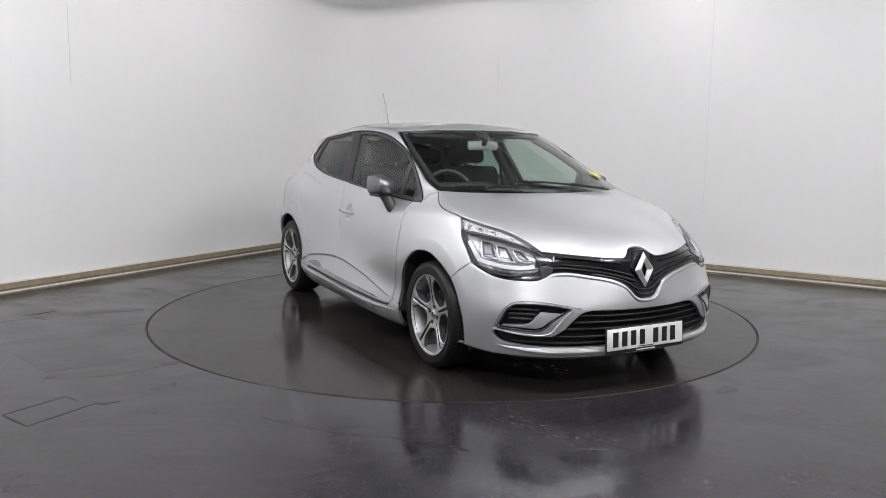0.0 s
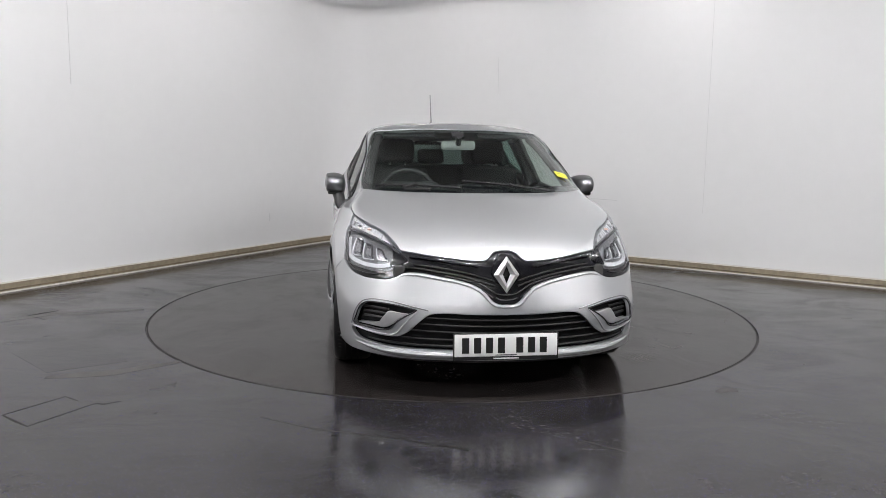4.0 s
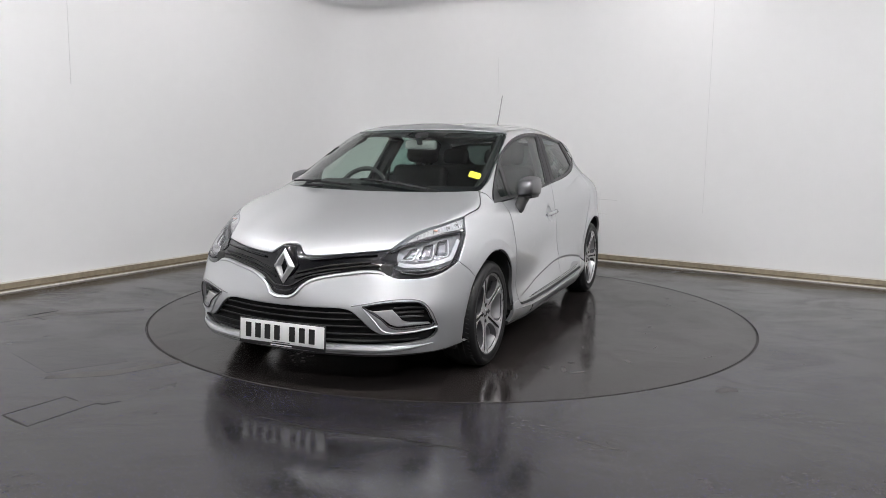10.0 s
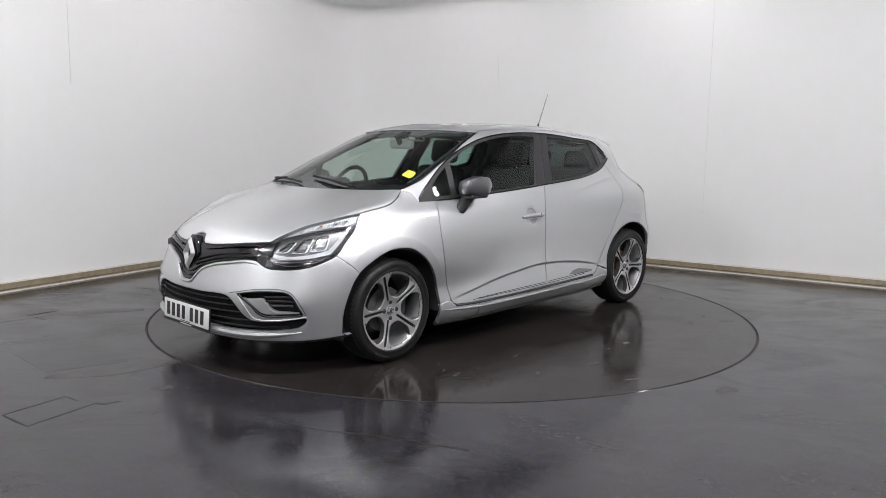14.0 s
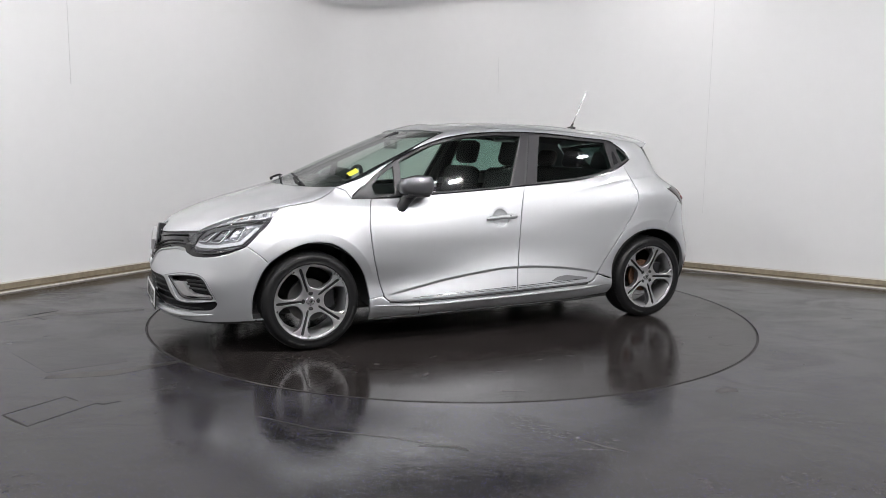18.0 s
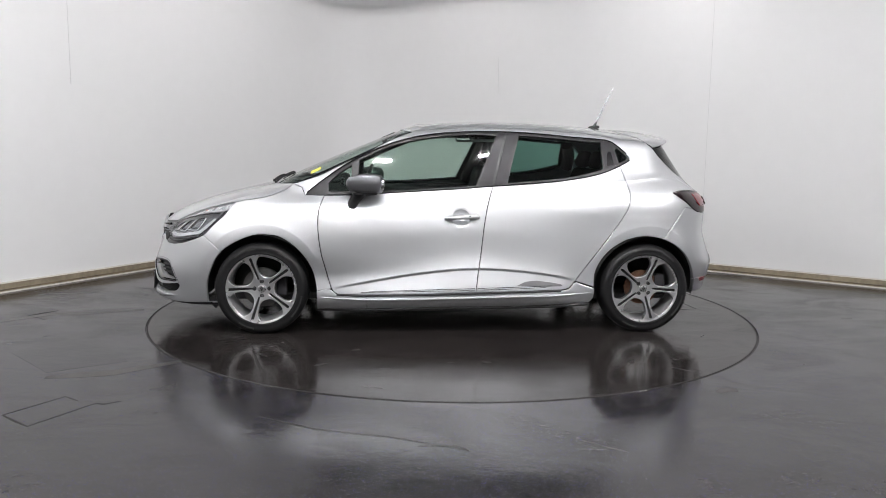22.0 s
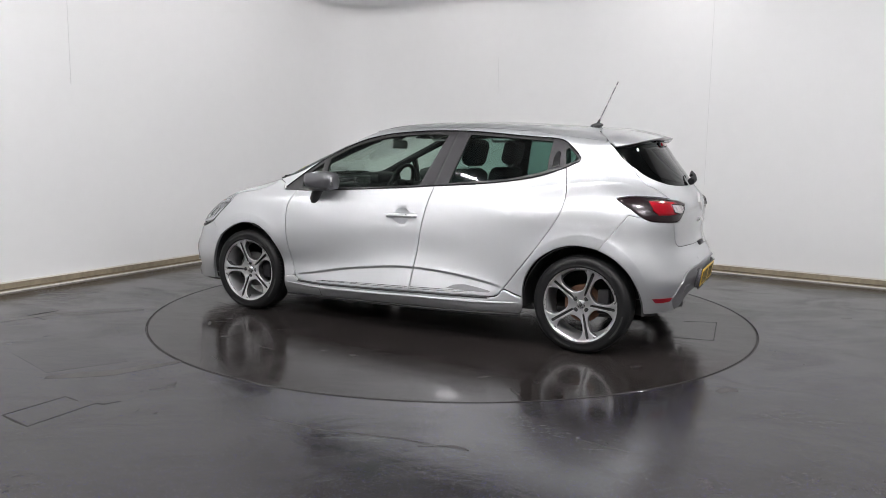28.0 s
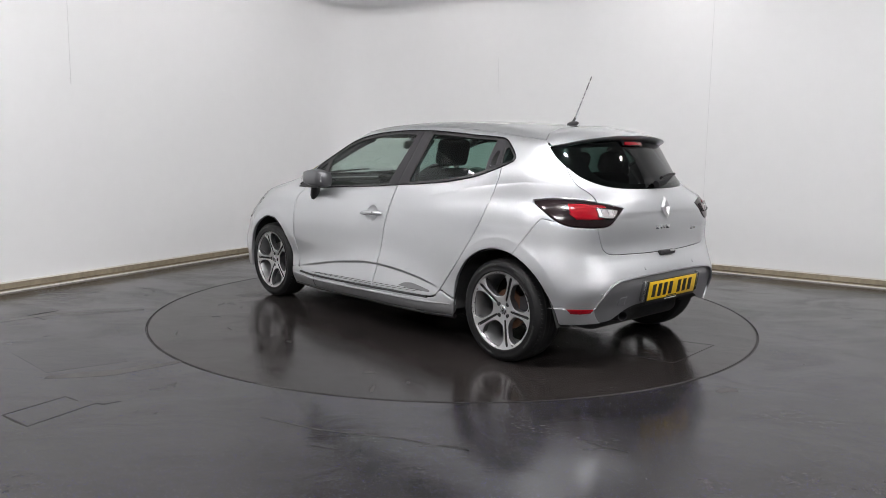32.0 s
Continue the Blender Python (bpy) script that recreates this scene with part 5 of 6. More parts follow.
panel("rear_screen_border", border_half, "R", BLACK_GLOSS, rear_glass, sym=True, off=-.0065, inset=.003, rim=0, edge=0, ring=0, step=.03)
gate_half = run("R", GATE_LOW[::-1]) + run("R", TAIL_LOW[6:]) + run("R", TAIL_TOP[:3]) + run("R", GATE_SIDE[::-1]) + run("R", [(.735, 1.143), (.62, 1.095), (.50, 1.062), (.36, 1.036), (.25, 1.028), (0, 1.024)]) + run("R", [(0, 1.024), (0, .8), (0, .655)], smooth=False)
gate = panel("tailgate", gate_half, "R", PAINT, car, sym=True, inset=.0018, step=.016)


def spoiler_bm():
    """Roof spoiler: from the seam in the roof to a drooping trailing edge, and back under it."""
    bm = bmesh.new()
    ys = np.linspace(-1, 1, 41)
    rows = []
    for u in ys:
        y = abs(u) * .545
        sg = 1 if u >= 0 else -1
        x0 = float(np.interp(y, [0, .22, .40, .50, .545], [-1.188, -1.208, -1.273, -1.333, -1.358]))
        tx = float(np.interp(y, [0, .2, .35, .45, .52, .545], [-1.624, -1.612, -1.580, -1.535, -1.462, -1.405]))
        tz = float(np.interp(y, [0, .2, .35, .45, .52, .545], [1.338, 1.333, 1.318, 1.302, 1.280, 1.270]))
        p0 = place("T", x0, y)[0]
        row = []
        for k, t in enumerate(np.linspace(0, 1, 9)):
            x = x0 + (tx - x0) * t
            z = p0.z + (tz - p0.z) * t + .020 * math.sin(math.pi * t) * (1 - (y / .56) ** 4)
            row.append((x, y * .998, z))
        thick = .015 * (1 - (y / .60) ** 2) + .005
        row.append((tx + .006, y * .995, tz - thick * .5))
        row.append((tx + .022, y * .99, tz - thick))
        row.append((tx + .11 * (1 - (y / .62) ** 2) + .012, y * .97, tz - thick * 1.25 - .012))
        rows.append([bm.verts.new((x, yy * sg, z)) for x, yy, z in row])
    for a, b in zip(rows[:-1], rows[1:]):
        for k in range(len(a) - 1):
            bm.faces.new((a[k], b[k], b[k + 1], a[k + 1]))
    bmesh.ops.recalc_face_normals(bm, faces=bm.faces)
    top = max(bm.faces, key=lambda f: f.calc_center_median().z)
    if top.normal.z < 0:
        bmesh.ops.reverse_faces(bm, faces=bm.faces)
    return bm


spoiler = part("spoiler", spoiler_bm(), PAINT, gate, "", True, 40)
part("brake_light", box_bm((.02, .17, .022), (-1.588, 0, 1.288), .004, turn=Matrix.Rotation(radians(20), 3, "Y")), RED_LENS, gate, "red high brake light under the spoiler")
part("brake_light_frame", box_bm((.018, .21, .034), (-1.578, 0, 1.289), .005, turn=Matrix.Rotation(radians(20), 3, "Y")), BLACK_GLOSS, gate)
tail_loop = run("R", TAIL_TOP) + run("R", TAIL_LOW)
tails = panel("tail_lamp", tail_loop, "R", DARK_RED, car, off=.002, inset=.002, edge=.005, ring=.008, step=.025, label="tail lamp with smoked, red and clear fields")
panel("red_field", run("R", [(.835, .950), (.75, .950), (.66, .946), (.56, .940), (.54, .90), (.585, .868), (.68, .862), (.78, .864), (.81, .885), (.83, .918)], .015, False), "R", RED_LENS, tails, off=.0045, inset=.001, rim=.006, edge=.002, ring=.005, step=.02)
panel("clear_field", run("R", [(.640, .924), (.56, .922), (.458, .913), (.490, .880), (.515, .868), (.57, .870), (.632, .879)], .015, False), "R", WHITE_LENS, tails, off=.007, inset=.001, rim=.008, edge=.003, ring=.006, step=.02)
bead("lens_frame", lifted(run("R", [(.640, .924), (.56, .922), (.458, .913), (.490, .880), (.515, .868), (.57, .870), (.632, .879)], .012, False), .0075), .0035, DARK_RED, tails, closed=True)
bead("light_guide", lifted(run("R", [(.83, .900), (.80, .880), (.76, .873), (.66, .872)], .012), .0062), .003, RED_LENS, tails)
for a in (.60, .55, .505):
    bead("lens_rib", lifted(run("R", [(a, .882), (a + .01, .918)], .01), .009), .003, CHROME, tails, flatness=.6)
bead("lamp_edge", lifted(run("R", TAIL_TOP[2:], .02), .003), .0022, CHROME, tails, flatness=.8)
bump_r = run("R", [(0, .655)]+GATE_LOW[::-1][1:]) + run("R", TAIL_LOW[3:7][::-1]) + run("S", REAR_SHUT) + run("S", R_LOW) + run("R", [(.87, .272), (.75, .275), (.60, .283)]) + run("R", [(.60, .283), (.64, .32), (.66, .366)]) + run("R", DIFF_TOP) + run("R", [(0, .540), (0, .655)], smooth=False)
rear_bumper = panel("rear_bumper", bump_r, "R", PAINT, car, sym=True, inset=.0015)
diff_half = run("R", DIFF_TOP) + run("R", [(0, .540), (0, .366)], smooth=False) + run("R", [(0, .366), (.26, .364), (.34, .356), (.42, .328), (.50, .295), (.60, .283)]) + run("R", [(.60, .283), (.64, .32), (.66, .366)])
diffuser = panel("rear_diffuser", diff_half, "R", DIFFUSER_GREY, car, sym=True, off=-.010, inset=0, rim=.0, edge=.0, ring=0, label="satin grey lower panel of the rear bumper")
full = run("R", DIFF_TOP[::-1], .02)
part("diffuser_rim", sweep_bm([Vector((p.x, -p.y, p.z)) for p in full[:0:-1]] + full, .009, 6, flat=.8), DIFFUSER_GREY, diffuser)
panel("tow_cover", run("R", [(.40, .42), (.47, .42), (.475, .37), (.405, .365)], .015, False), "R", DIFFUSER_GREY, diffuser, off=-.004, inset=.003, rim=.008, edge=.003, ring=.004, step=.02, sides=(1,))
panel("reflector", run("R", [(.844, .371), (.75, .370), (.661, .369), (.684, .345), (.75, .340), (.81, .342)], .015, False), "R", RED_LENS, rear_bumper, off=.003, inset=.001, rim=.006, edge=.002, ring=.005, step=.02, label="red rear reflector")
bead("bumper_crease", run("R", [(.955, .372), (.90, .371), (.845, .371)], .015), .0022, PAINT, rear_bumper, flatness=.7)
for a, z in ((.26, .575), (.62, .45)):
    for sg in (1, -1):
        p, n = place("R", a, z)
        f3 = Vector((1, sg, 1))
        ob = part("parking_sensor", lathe_bm([(0, .004), (.008, .003), (.010, 0), (0, 0)], 16, "z"), PAINT, rear_bumper)
        ob.matrix_basis = Matrix.Translation((p + n * .001) * f3) @ (n * f3).to_track_quat("Z", "Y").to_matrix().to_4x4()
# gate handle, badge and lettering as plain shapes
part("gate_handle", box_bm((.03, .16, .028), (-1.862, 0, .648), .009), TRIM_GREY, gate)
# a chrome block stands in for the glint on the handle
part("gate_handle_shine", box_bm((.014, .06, .018), (-1.872, -.05, .652), .006), CHROME, gate)
rh2 = part("rear_badge", rhombus_bm(.048, .068, .72, .013), BADGE_METAL, gate, "chrome rhombus badge", True, 20)
rh2.matrix_basis = Matrix.Translation((place("R", 0, .915)[0].x - .004, 0, .915)) @ Matrix.Rotation(radians(14), 4, "Y") @ Matrix.Rotation(radians(-90), 4, "Z")
for y, w, h in ((.085, .030, .022), (.045, .016, .022), (.015, .010, .022), (-.025, .034, .022)):
    part("letter_bar", box_bm((.006, w, h), (place("R", abs(y), .800)[0].x - .003, y, .800), .002), CHROME, gate, "plain chrome bar")
for y, w in ((-.335, .03), (-.375, .03)):
    part("letter_bar", box_bm((.006, w, .014), (place("R", abs(y), .770)[0].x - .002, y, .770), .002), CHROME, gate, "plain chrome bar")
# pale ends of the recess that holds the rear plate
for sg in (1, -1):
    part("plate_recess_end", box_bm((.030, .016, .125), (-1.900, .290 * sg, .447), .006, turn=Matrix.Rotation(radians(-9), 3, "Y")), SATIN_METAL, diffuser, "pale bright end of the plate recess")
# rear wiper
rw = part("rear_wiper", sweep_bm([(-1.783, .02, 1.048), (-1.793, -.03, 1.060), (-1.780, -.10, 1.080), (-1.765, -.17, 1.094)], [.024, .021, .017, .010], 8), GRILLE_BLACK, gate)
part("blade", sweep_bm([(-1.772, -.05, 1.083), (-1.762, -.14, 1.096), (-1.745, -.24, 1.106)], [.013, .014, .008], 8), GRILLE_BLACK, rw)
# exhaust
part("exhaust_tip", lathe_bm([(0, .05), (.025, .05), (.026, 0), (.031, .003), (.031, .10), (.027, .10)], 28), TRIM_GREY, car, "oval steel exhaust tip").matrix_basis = Matrix.Translation((-1.720, .365, .283)) @ Matrix.Rotation(radians(90), 4, "Z") @ Matrix.Rotation(radians(8), 4, "X") @ Matrix.Scale(1.5, 4, (1, 0, 0))

# -- number plates: plain bars stand for the characters --
GLYPHS = [(-.205, .050), (-.145, .050), (-.085, .050), (-.025, .050), (.068, .050), (.128, .050), (.188, .050)]


def number_plate(name, mat, at, turn, label):
    p = new(name)
    p.parent = car
    p.matrix_basis = Matrix.Translation(at) @ turn
    part("backing", box_bm((.52, .006, .112), (0, 0, 0), .0025), mat, p, label)
    for x, w in GLYPHS:
        part("glyph_bar", box_bm((w * .72, .0016, .078), (x, -.0036, 0), .0006, segments=1), PLATE_INK, p, "plain dark bar")
    part("maker_line", box_bm((.11, .0016, .004), (.0, -.0036, -.0485), 0), PLATE_INK, p, "thin dark bar", False)
    part("surround", box_bm((.534, .008, .136), (0, .004, -.007), .003), BLACK_PLASTIC, p)
    part("caption", box_bm((.13, .0016, .006), (.0, -.0006, -.066), 0), PLATE_WHITE, p, "thin pale caption bar", False)
    return p


number_plate("front_plate", PLATE_WHITE, (2.146, 0, .284), Matrix.Rotation(radians(-3), 4, "Y") @ Matrix.Rotation(radians(90), 4, "Z"), "white number plate with dark bars")
number_plate("rear_plate", PLATE_YELLOW, (-1.914, 0, .442), Matrix.Rotation(radians(-9), 4, "Y") @ Matrix.Rotation(radians(-90), 4, "Z"), "yellow number plate with dark bars")

# -- mirrors --
def mirror_bm():
    bm = bmesh.new()
    bmesh.ops.create_cube(bm, size=1)
    bmesh.ops.subdivide_edges(bm, edges=list(bm.edges), cuts=5, use_grid_fill=True)
    for v in bm.verts:
        x, y, z = v.co * 2
        m = max(abs(x), abs(y), abs(z))
        q = Vector((x, y, z)).normalized() * m
        c = Vector((x, y, z)) * .45 + q * .68
        taper = 1 - .25 * max(c.x, 0)
        v.co = Vector((c.x * .112 + .012 * c.y, c.y * .060 * (1 - .06 * c.x), c.z * .062 * taper + .006 * c.y))
    return bm


for sg, d in zip((1, -1), doors_f):
    at = Vector((.612, .844 * sg, 1.004))
    m = new("door_mirror")
    m.parent = d
    bm = mirror_bm()
    if sg < 0:
        bmesh.ops.scale(bm, vec=(1, -1, 1), verts=bm.verts)
        bmesh.ops.reverse_faces(bm, faces=bm.faces)
    shell = part("shell", bm, MIRROR_GREY, m, "gunmetal grey mirror shell", True, 60)
    shell.matrix_basis = Matrix.Translation(at)
    part("mirror_glass", box_bm((.006, .086, .074), at + Vector((-.104, .0 * sg, 0)), .02), CHROME, m)
    part("lower_shell", box_bm((.16, .10, .026), at + Vector((0, 0, -.056)), .012), BLACK_PLASTIC, m)
    foot = sweep_bm([at + Vector((.02, -.01 * sg, -.045)), at + Vector((.06, -.025 * sg, -.09)), at + Vector((.085, -.035 * sg, -.135)), at + Vector((.09, -.038 * sg, -.160))], [.036, .036, .034, .024], 14, flat=1)
    part("foot", foot, BLACK_PLASTIC, m)
    part("indicator", box_bm((.012, .06, .010), at + Vector((.098, .01 * sg, -.02)), .003), WHITE_LENS, m)

# -- aerial --
p, n = place("T", -1.125, 0)
base = bmesh.new()
bmesh.ops.create_uvsphere(base, u_segments=20, v_segments=10, radius=1)
for v in base.verts:
    v.co = Vector((v.co.x * .045 - v.co.z * .012, v.co.y * .022, v.co.z * .018))
aerial = part("aerial_base", base, BLACK_PLASTIC, car)
aerial.matrix_basis = Matrix.Translation(p + Vector((0, 0, .008)))
part("aerial_root", sweep_bm([(-1.125, 0, p.z + .01), (-1.145, 0, p.z + .05)], [.012, .007], 8), BLACK_PLASTIC, car)
part("aerial", sweep_bm([(-1.145, 0, p.z + .05), (-1.262, 0, 1.712)], [.006, .0042], 8), SATIN_METAL, car, "thin pale roof aerial")

# -- wheels --
SPOKES = {"f": 37, "r": 69}


# one spoke's edge from the middle of a window's foot to the middle of its head, along and across the spoke
SPOKE_EDGE = [(.0655, .0476), (.0745, .0372), (.086, .0272), (.100, .0218), (.125, .0196), (.150, .0204), (.170, .0240), (.186, .0330), (.1985, .0455), (.2078, .0605), (.2000, .0850), (.1890, .1070), (.1757, .12765)]
SLOT_EDGE = [(.058, .0), (.060, .0056), (.070, .0068), (.10, .0072), (.15, .0080), (.205, .0092), (.215, .0076), (.218, .0)]


def dish(r):
    """How far the wheel's face lies behind the tyre's flank at the radius r."""
    return float(np.interp(r, [0, .045, .085, .150, .185, .203, .222], [-.036, -.034, -.029, -.018, -.013, -.011, -.009]))


def dense(pts, step):
    pts = np.array(pts, float)
    cum = np.concatenate([[0], np.cumsum(np.linalg.norm(np.diff(pts, axis=0), axis=1))])
    at = np.linspace(0, cum[-1], max(2, int(cum[-1] / step) + 1))
    return [(float(np.interp(t, cum, pts[:, 0])), float(np.interp(t, cum, pts[:, 1]))) for t in at]


@functools.lru_cache(None)
def spoke_meshes():
    """A fifth of the wheel's face: the bright front with its rails and hub sector, its dark flanks, and the black slot between the rails."""
    edge = np.array(SPOKE_EDGE)
    kn = np.concatenate([[0], np.cumsum(np.linalg.norm(np.diff(edge, axis=0), axis=1))])
    up = [tuple(p) for p in spline(kn, edge, np.linspace(0, kn[-1], 40))]
    low = [(x, -z) for x, z in up]
    lim = radians(36)
    arc = [(.222 * math.cos(a), .222 * math.sin(a)) for a in np.linspace(-lim, lim, 25)]
    ray = [(r * math.cos(lim), r * math.sin(lim)) for r in np.linspace(.0, .0810, 8)]
    outline = [(x, -z) for x, z in ray[1:-1]] + low + arc + up[::-1] + ray[1:-1][::-1] + [(0.0, 0.0)]
    slot = dense(SLOT_EDGE, .006)
    slot = slot + [(x, -z) for x, z in slot[-2:0:-1]]
    n1, n2 = len(outline), len(slot)
    grid = [(x, z) for x in np.arange(.008, .222, .009) for z in np.arange(-.13, .131, .009)]
    win = np.array(outline)
    grid = np.array(grid)
    grid = grid[inside(win, grid) & ~inside(np.array(slot), grid)]
    # rows just inside the edges, for a bevel
    bev = np.array(up)
    tan = np.gradient(bev, axis=0)
    nrm = np.stack([tan[:, 1], -tan[:, 0]], 1) / (np.linalg.norm(tan, axis=1, keepdims=True) + 1e-9)
    inner = bev + nrm * .0042
    inner = np.concatenate([inner, inner * np.array([1, -1])])
    sl = shrink(np.array(slot), -.0022, None)
    extra = np.concatenate([inner, sl])
    extra = extra[inside(win, extra)]
    bound = np.array(outline + slot)
    near = np.min(np.linalg.norm(grid[:, None] - np.concatenate([bound, extra])[None], axis=2), axis=1)
    grid = grid[near > .0045]
    allp = [tuple(p) for p in bound] + [tuple(p) for p in extra] + [tuple(p) for p in grid]
    edges = [(i, (i + 1) % n1) for i in range(n1)] + [(n1 + i, n1 + (i + 1) % n2) for i in range(n2)]
    co, _, fa, ov, _, _ = delaunay_2d_cdt([Vector(p) for p in allp], edges, [], 0, 1e-6)
    pts = np.array([tuple(c) for c in co])
    tri = np.array([f for f in fa if len(f) == 3])
    cen = pts[tri].mean(1)
    tri = tri[inside(win, cen) & ~inside(np.array(slot), cen)]
    cut = [min(np.linalg.norm(np.array(up + low) - p, axis=1)) < 1e-4 for p in pts]
    in_slot = [min(np.linalg.norm(np.array(slot) - p, axis=1)) < 1e-4 for p in pts]
    hi = lambda i: dish(math.hypot(*pts[i])) - (.0038 if cut[i] else .0022 if in_slot[i] else 0)
    bm = bmesh.new()
    vs = [bm.verts.new((p[0], hi(i), p[1])) for i, p in enumerate(pts)]
    for t in tri:
        bm.faces.new([vs[k] for k in t])
    bmesh.ops.recalc_face_normals(bm, faces=bm.faces)
    if sum(f.normal.y for f in bm.faces) < 0:
        bmesh.ops.reverse_faces(bm, faces=bm.faces)
    bmesh.ops.delete(bm, geom=[v for v in bm.verts if not v.link_faces], context="VERTS")
    front = bpy.data.meshes.new("spoke")
    bm.to_mesh(front)
    bm.free()
    front.materials.append(ALLOY_BRIGHT)
    front.shade_smooth()
    front.set_sharp_from_angle(angle=radians(24))
    made = [front]
    for nm, loops, deep, mat, floor_ in (("spoke_flank", (up, low), .040, ALLOY_DARK, False), ("slot", (slot + slot[:1],), .014, CAVITY, True)):
        bm = bmesh.new()
        for loop in loops:
            a = [bm.verts.new((x, dish(math.hypot(x, z)) - (.0022 if floor_ else .0038), z)) for x, z in loop]
            b = [bm.verts.new((x, dish(math.hypot(x, z)) - deep, z)) for x, z in loop]
            for i in range(len(loop) - 1):
                bm.faces.new((a[i], a[i + 1], b[i + 1], b[i]))
            if floor_:
                bm.faces.new(b[:-1])
        bmesh.ops.recalc_face_normals(bm, faces=bm.faces)
        me = bpy.data.meshes.new(nm)
        bm.to_mesh(me)
        bm.free()
        me.materials.append(mat)
        me.shade_smooth()
        me.set_sharp_from_angle(angle=radians(40))
        made.append(me)
    return made


def wheel(name, x, sg, first, bolts):
    """Tyre on a five-spoke alloy wheel with split spokes, disc and caliper behind. Built facing +y."""
    w = new(name)
    w.parent = car
    w.matrix_basis = Matrix.Translation((x, .848 * sg, .306)) @ (Matrix() if sg > 0 else Matrix.Rotation(math.pi, 4, "Z"))
    tyre = part("tyre", lathe_bm([(.226, -.016), (.232, -.004), (.238, .001), (.243, .001), (.246, -.001), (.262, .003), (.277, .003), (.281, .0005), (.291, -.007), (.300, -.020), (.3045, -.040), (.306, -.075), (.306, -.150), (.303, -.180), (.290, -.205), (.235, -.205), (.228, -.195)], 96),
                RUBBER, w, "black low-profile tyre", True, 50)
    for o in (-.060, -.095, -.130):
        part("tread_groove", lathe_bm([(.3062, o - .004), (.3066, o), (.3062, o + .004)], 96), CAVITY, tyre)
    bm = bmesh.new()
    for k in range(72):
        a = 2 * math.pi * k / 72
        box_bm((.005, .030, .002), (.3030 * math.cos(a), -.034, .3030 * math.sin(a)), bm=bm, turn=Matrix.Rotation(-a - math.pi / 2, 3, "Y") @ Matrix.Rotation(.35, 3, "Z"))
    tagged(part("tread_sipes", bm, CAVITY, tyre, "row of dark cuts across the tyre's shoulder", False), kind="stuff")
    for a0, span in ((.9, .55), (2.0, .35), (3.3, .6), (4.9, .4)):
        arc = [Vector((.268 * math.cos(a0 + span * k / 9), .0034, .268 * math.sin(a0 + span * k / 9))) for k in range(10)]
        part("sidewall_bar", sweep_bm(arc, .006, 6, flat=.2, up=(0, 1, 0)), TYRE_MARK, tyre, "faint grey band of raised sidewall marks")
    part("rim_lip", lathe_bm([(.2215, -.012), (.2225, -.007), (.226, -.0045), (.231, -.004), (.2335, -.008), (.230, -.020)], 96), ALLOY_BRIGHT, w)
    part("barrel", lathe_bm([(.220, -.014), (.212, -.030), (.205, -.075), (.206, -.185), (.212, -.195)], 96), ALLOY_MID, w)
    front, flank, slot = spoke_meshes()
    for k in range(5):
        a = radians(180 - (first + 72 * k))
        sp = new("spoke", front)
        sp.parent = w
        sp.matrix_basis = Matrix.Rotation(-a, 4, "Y")
        for nm, me in (("spoke_flank", flank), ("slot", slot)):
            new(nm, me).parent = sp
    part("hub", lathe_bm([(.020, -.045), (.074, -.045), (.078, -.05), (.078, -.09), (0, -.09)], 40), ALLOY_DARK, w)
    cap = part("hub_cap", lathe_bm([(0, -.0275), (.018, -.028), (.025, -.031), (.028, -.0345), (.028, -.042), (0, -.042)], 32), SATIN_METAL, w)
    rh_ = part("cap_mark", rhombus_bm(.011, .0165, .6, .003), BLACK_PLASTIC, cap, "small dark rhombus", True, 20)
    rh_.matrix_basis = Matrix.Translation((0, -.0270, 0)) @ Matrix.Rotation(math.pi, 4, "Z")
    for k in range(4):
        a = k * math.pi / 2 + radians(bolts)
        bm = lathe_bm([(0, -.0325), (.0135, -.0325), (.0150, -.0335), (.0150, -.05), (0, -.05)], 20)
        bmesh.ops.translate(bm, verts=bm.verts, vec=(.050 * math.cos(a), 0, .050 * math.sin(a)))
        part("bolt_well", bm, CAVITY, w, "", True, 30)
        bm = lathe_bm([(0, -.0275), (.0065, -.0275), (.0085, -.030), (.0085, -.05), (0, -.05)], 6)
        bmesh.ops.translate(bm, verts=bm.verts, vec=(.050 * math.cos(a), 0, .050 * math.sin(a)))
        part("wheel_bolt", bm, TRIM_GREY, w, "", True, 30)
    at_front = x > 0
    rr = .132 if at_front else .118
    part("brake_disc", lathe_bm([(.055, -.085), (rr, -.085), (rr, -.105), (.055, -.105)], 48), DISC_BARE if at_front else DISC_STEEL, w, "plain steel brake disc" if at_front else "rust-brown brake disc", True, 30)
    part("caliper", box_bm((.07, .05, .15), (-.125 if sg > 0 else .125, -.095, .02), .012), TRIM_GREY, w)
    return w


for x in (1.2945, -1.2945):
    for sg in (1, -1):
        wheel("wheel", x, sg, SPOKES["f" if x > 0 else "r"] if sg > 0 else 20, (0 if x > 0 else 42) if sg > 0 else 15)

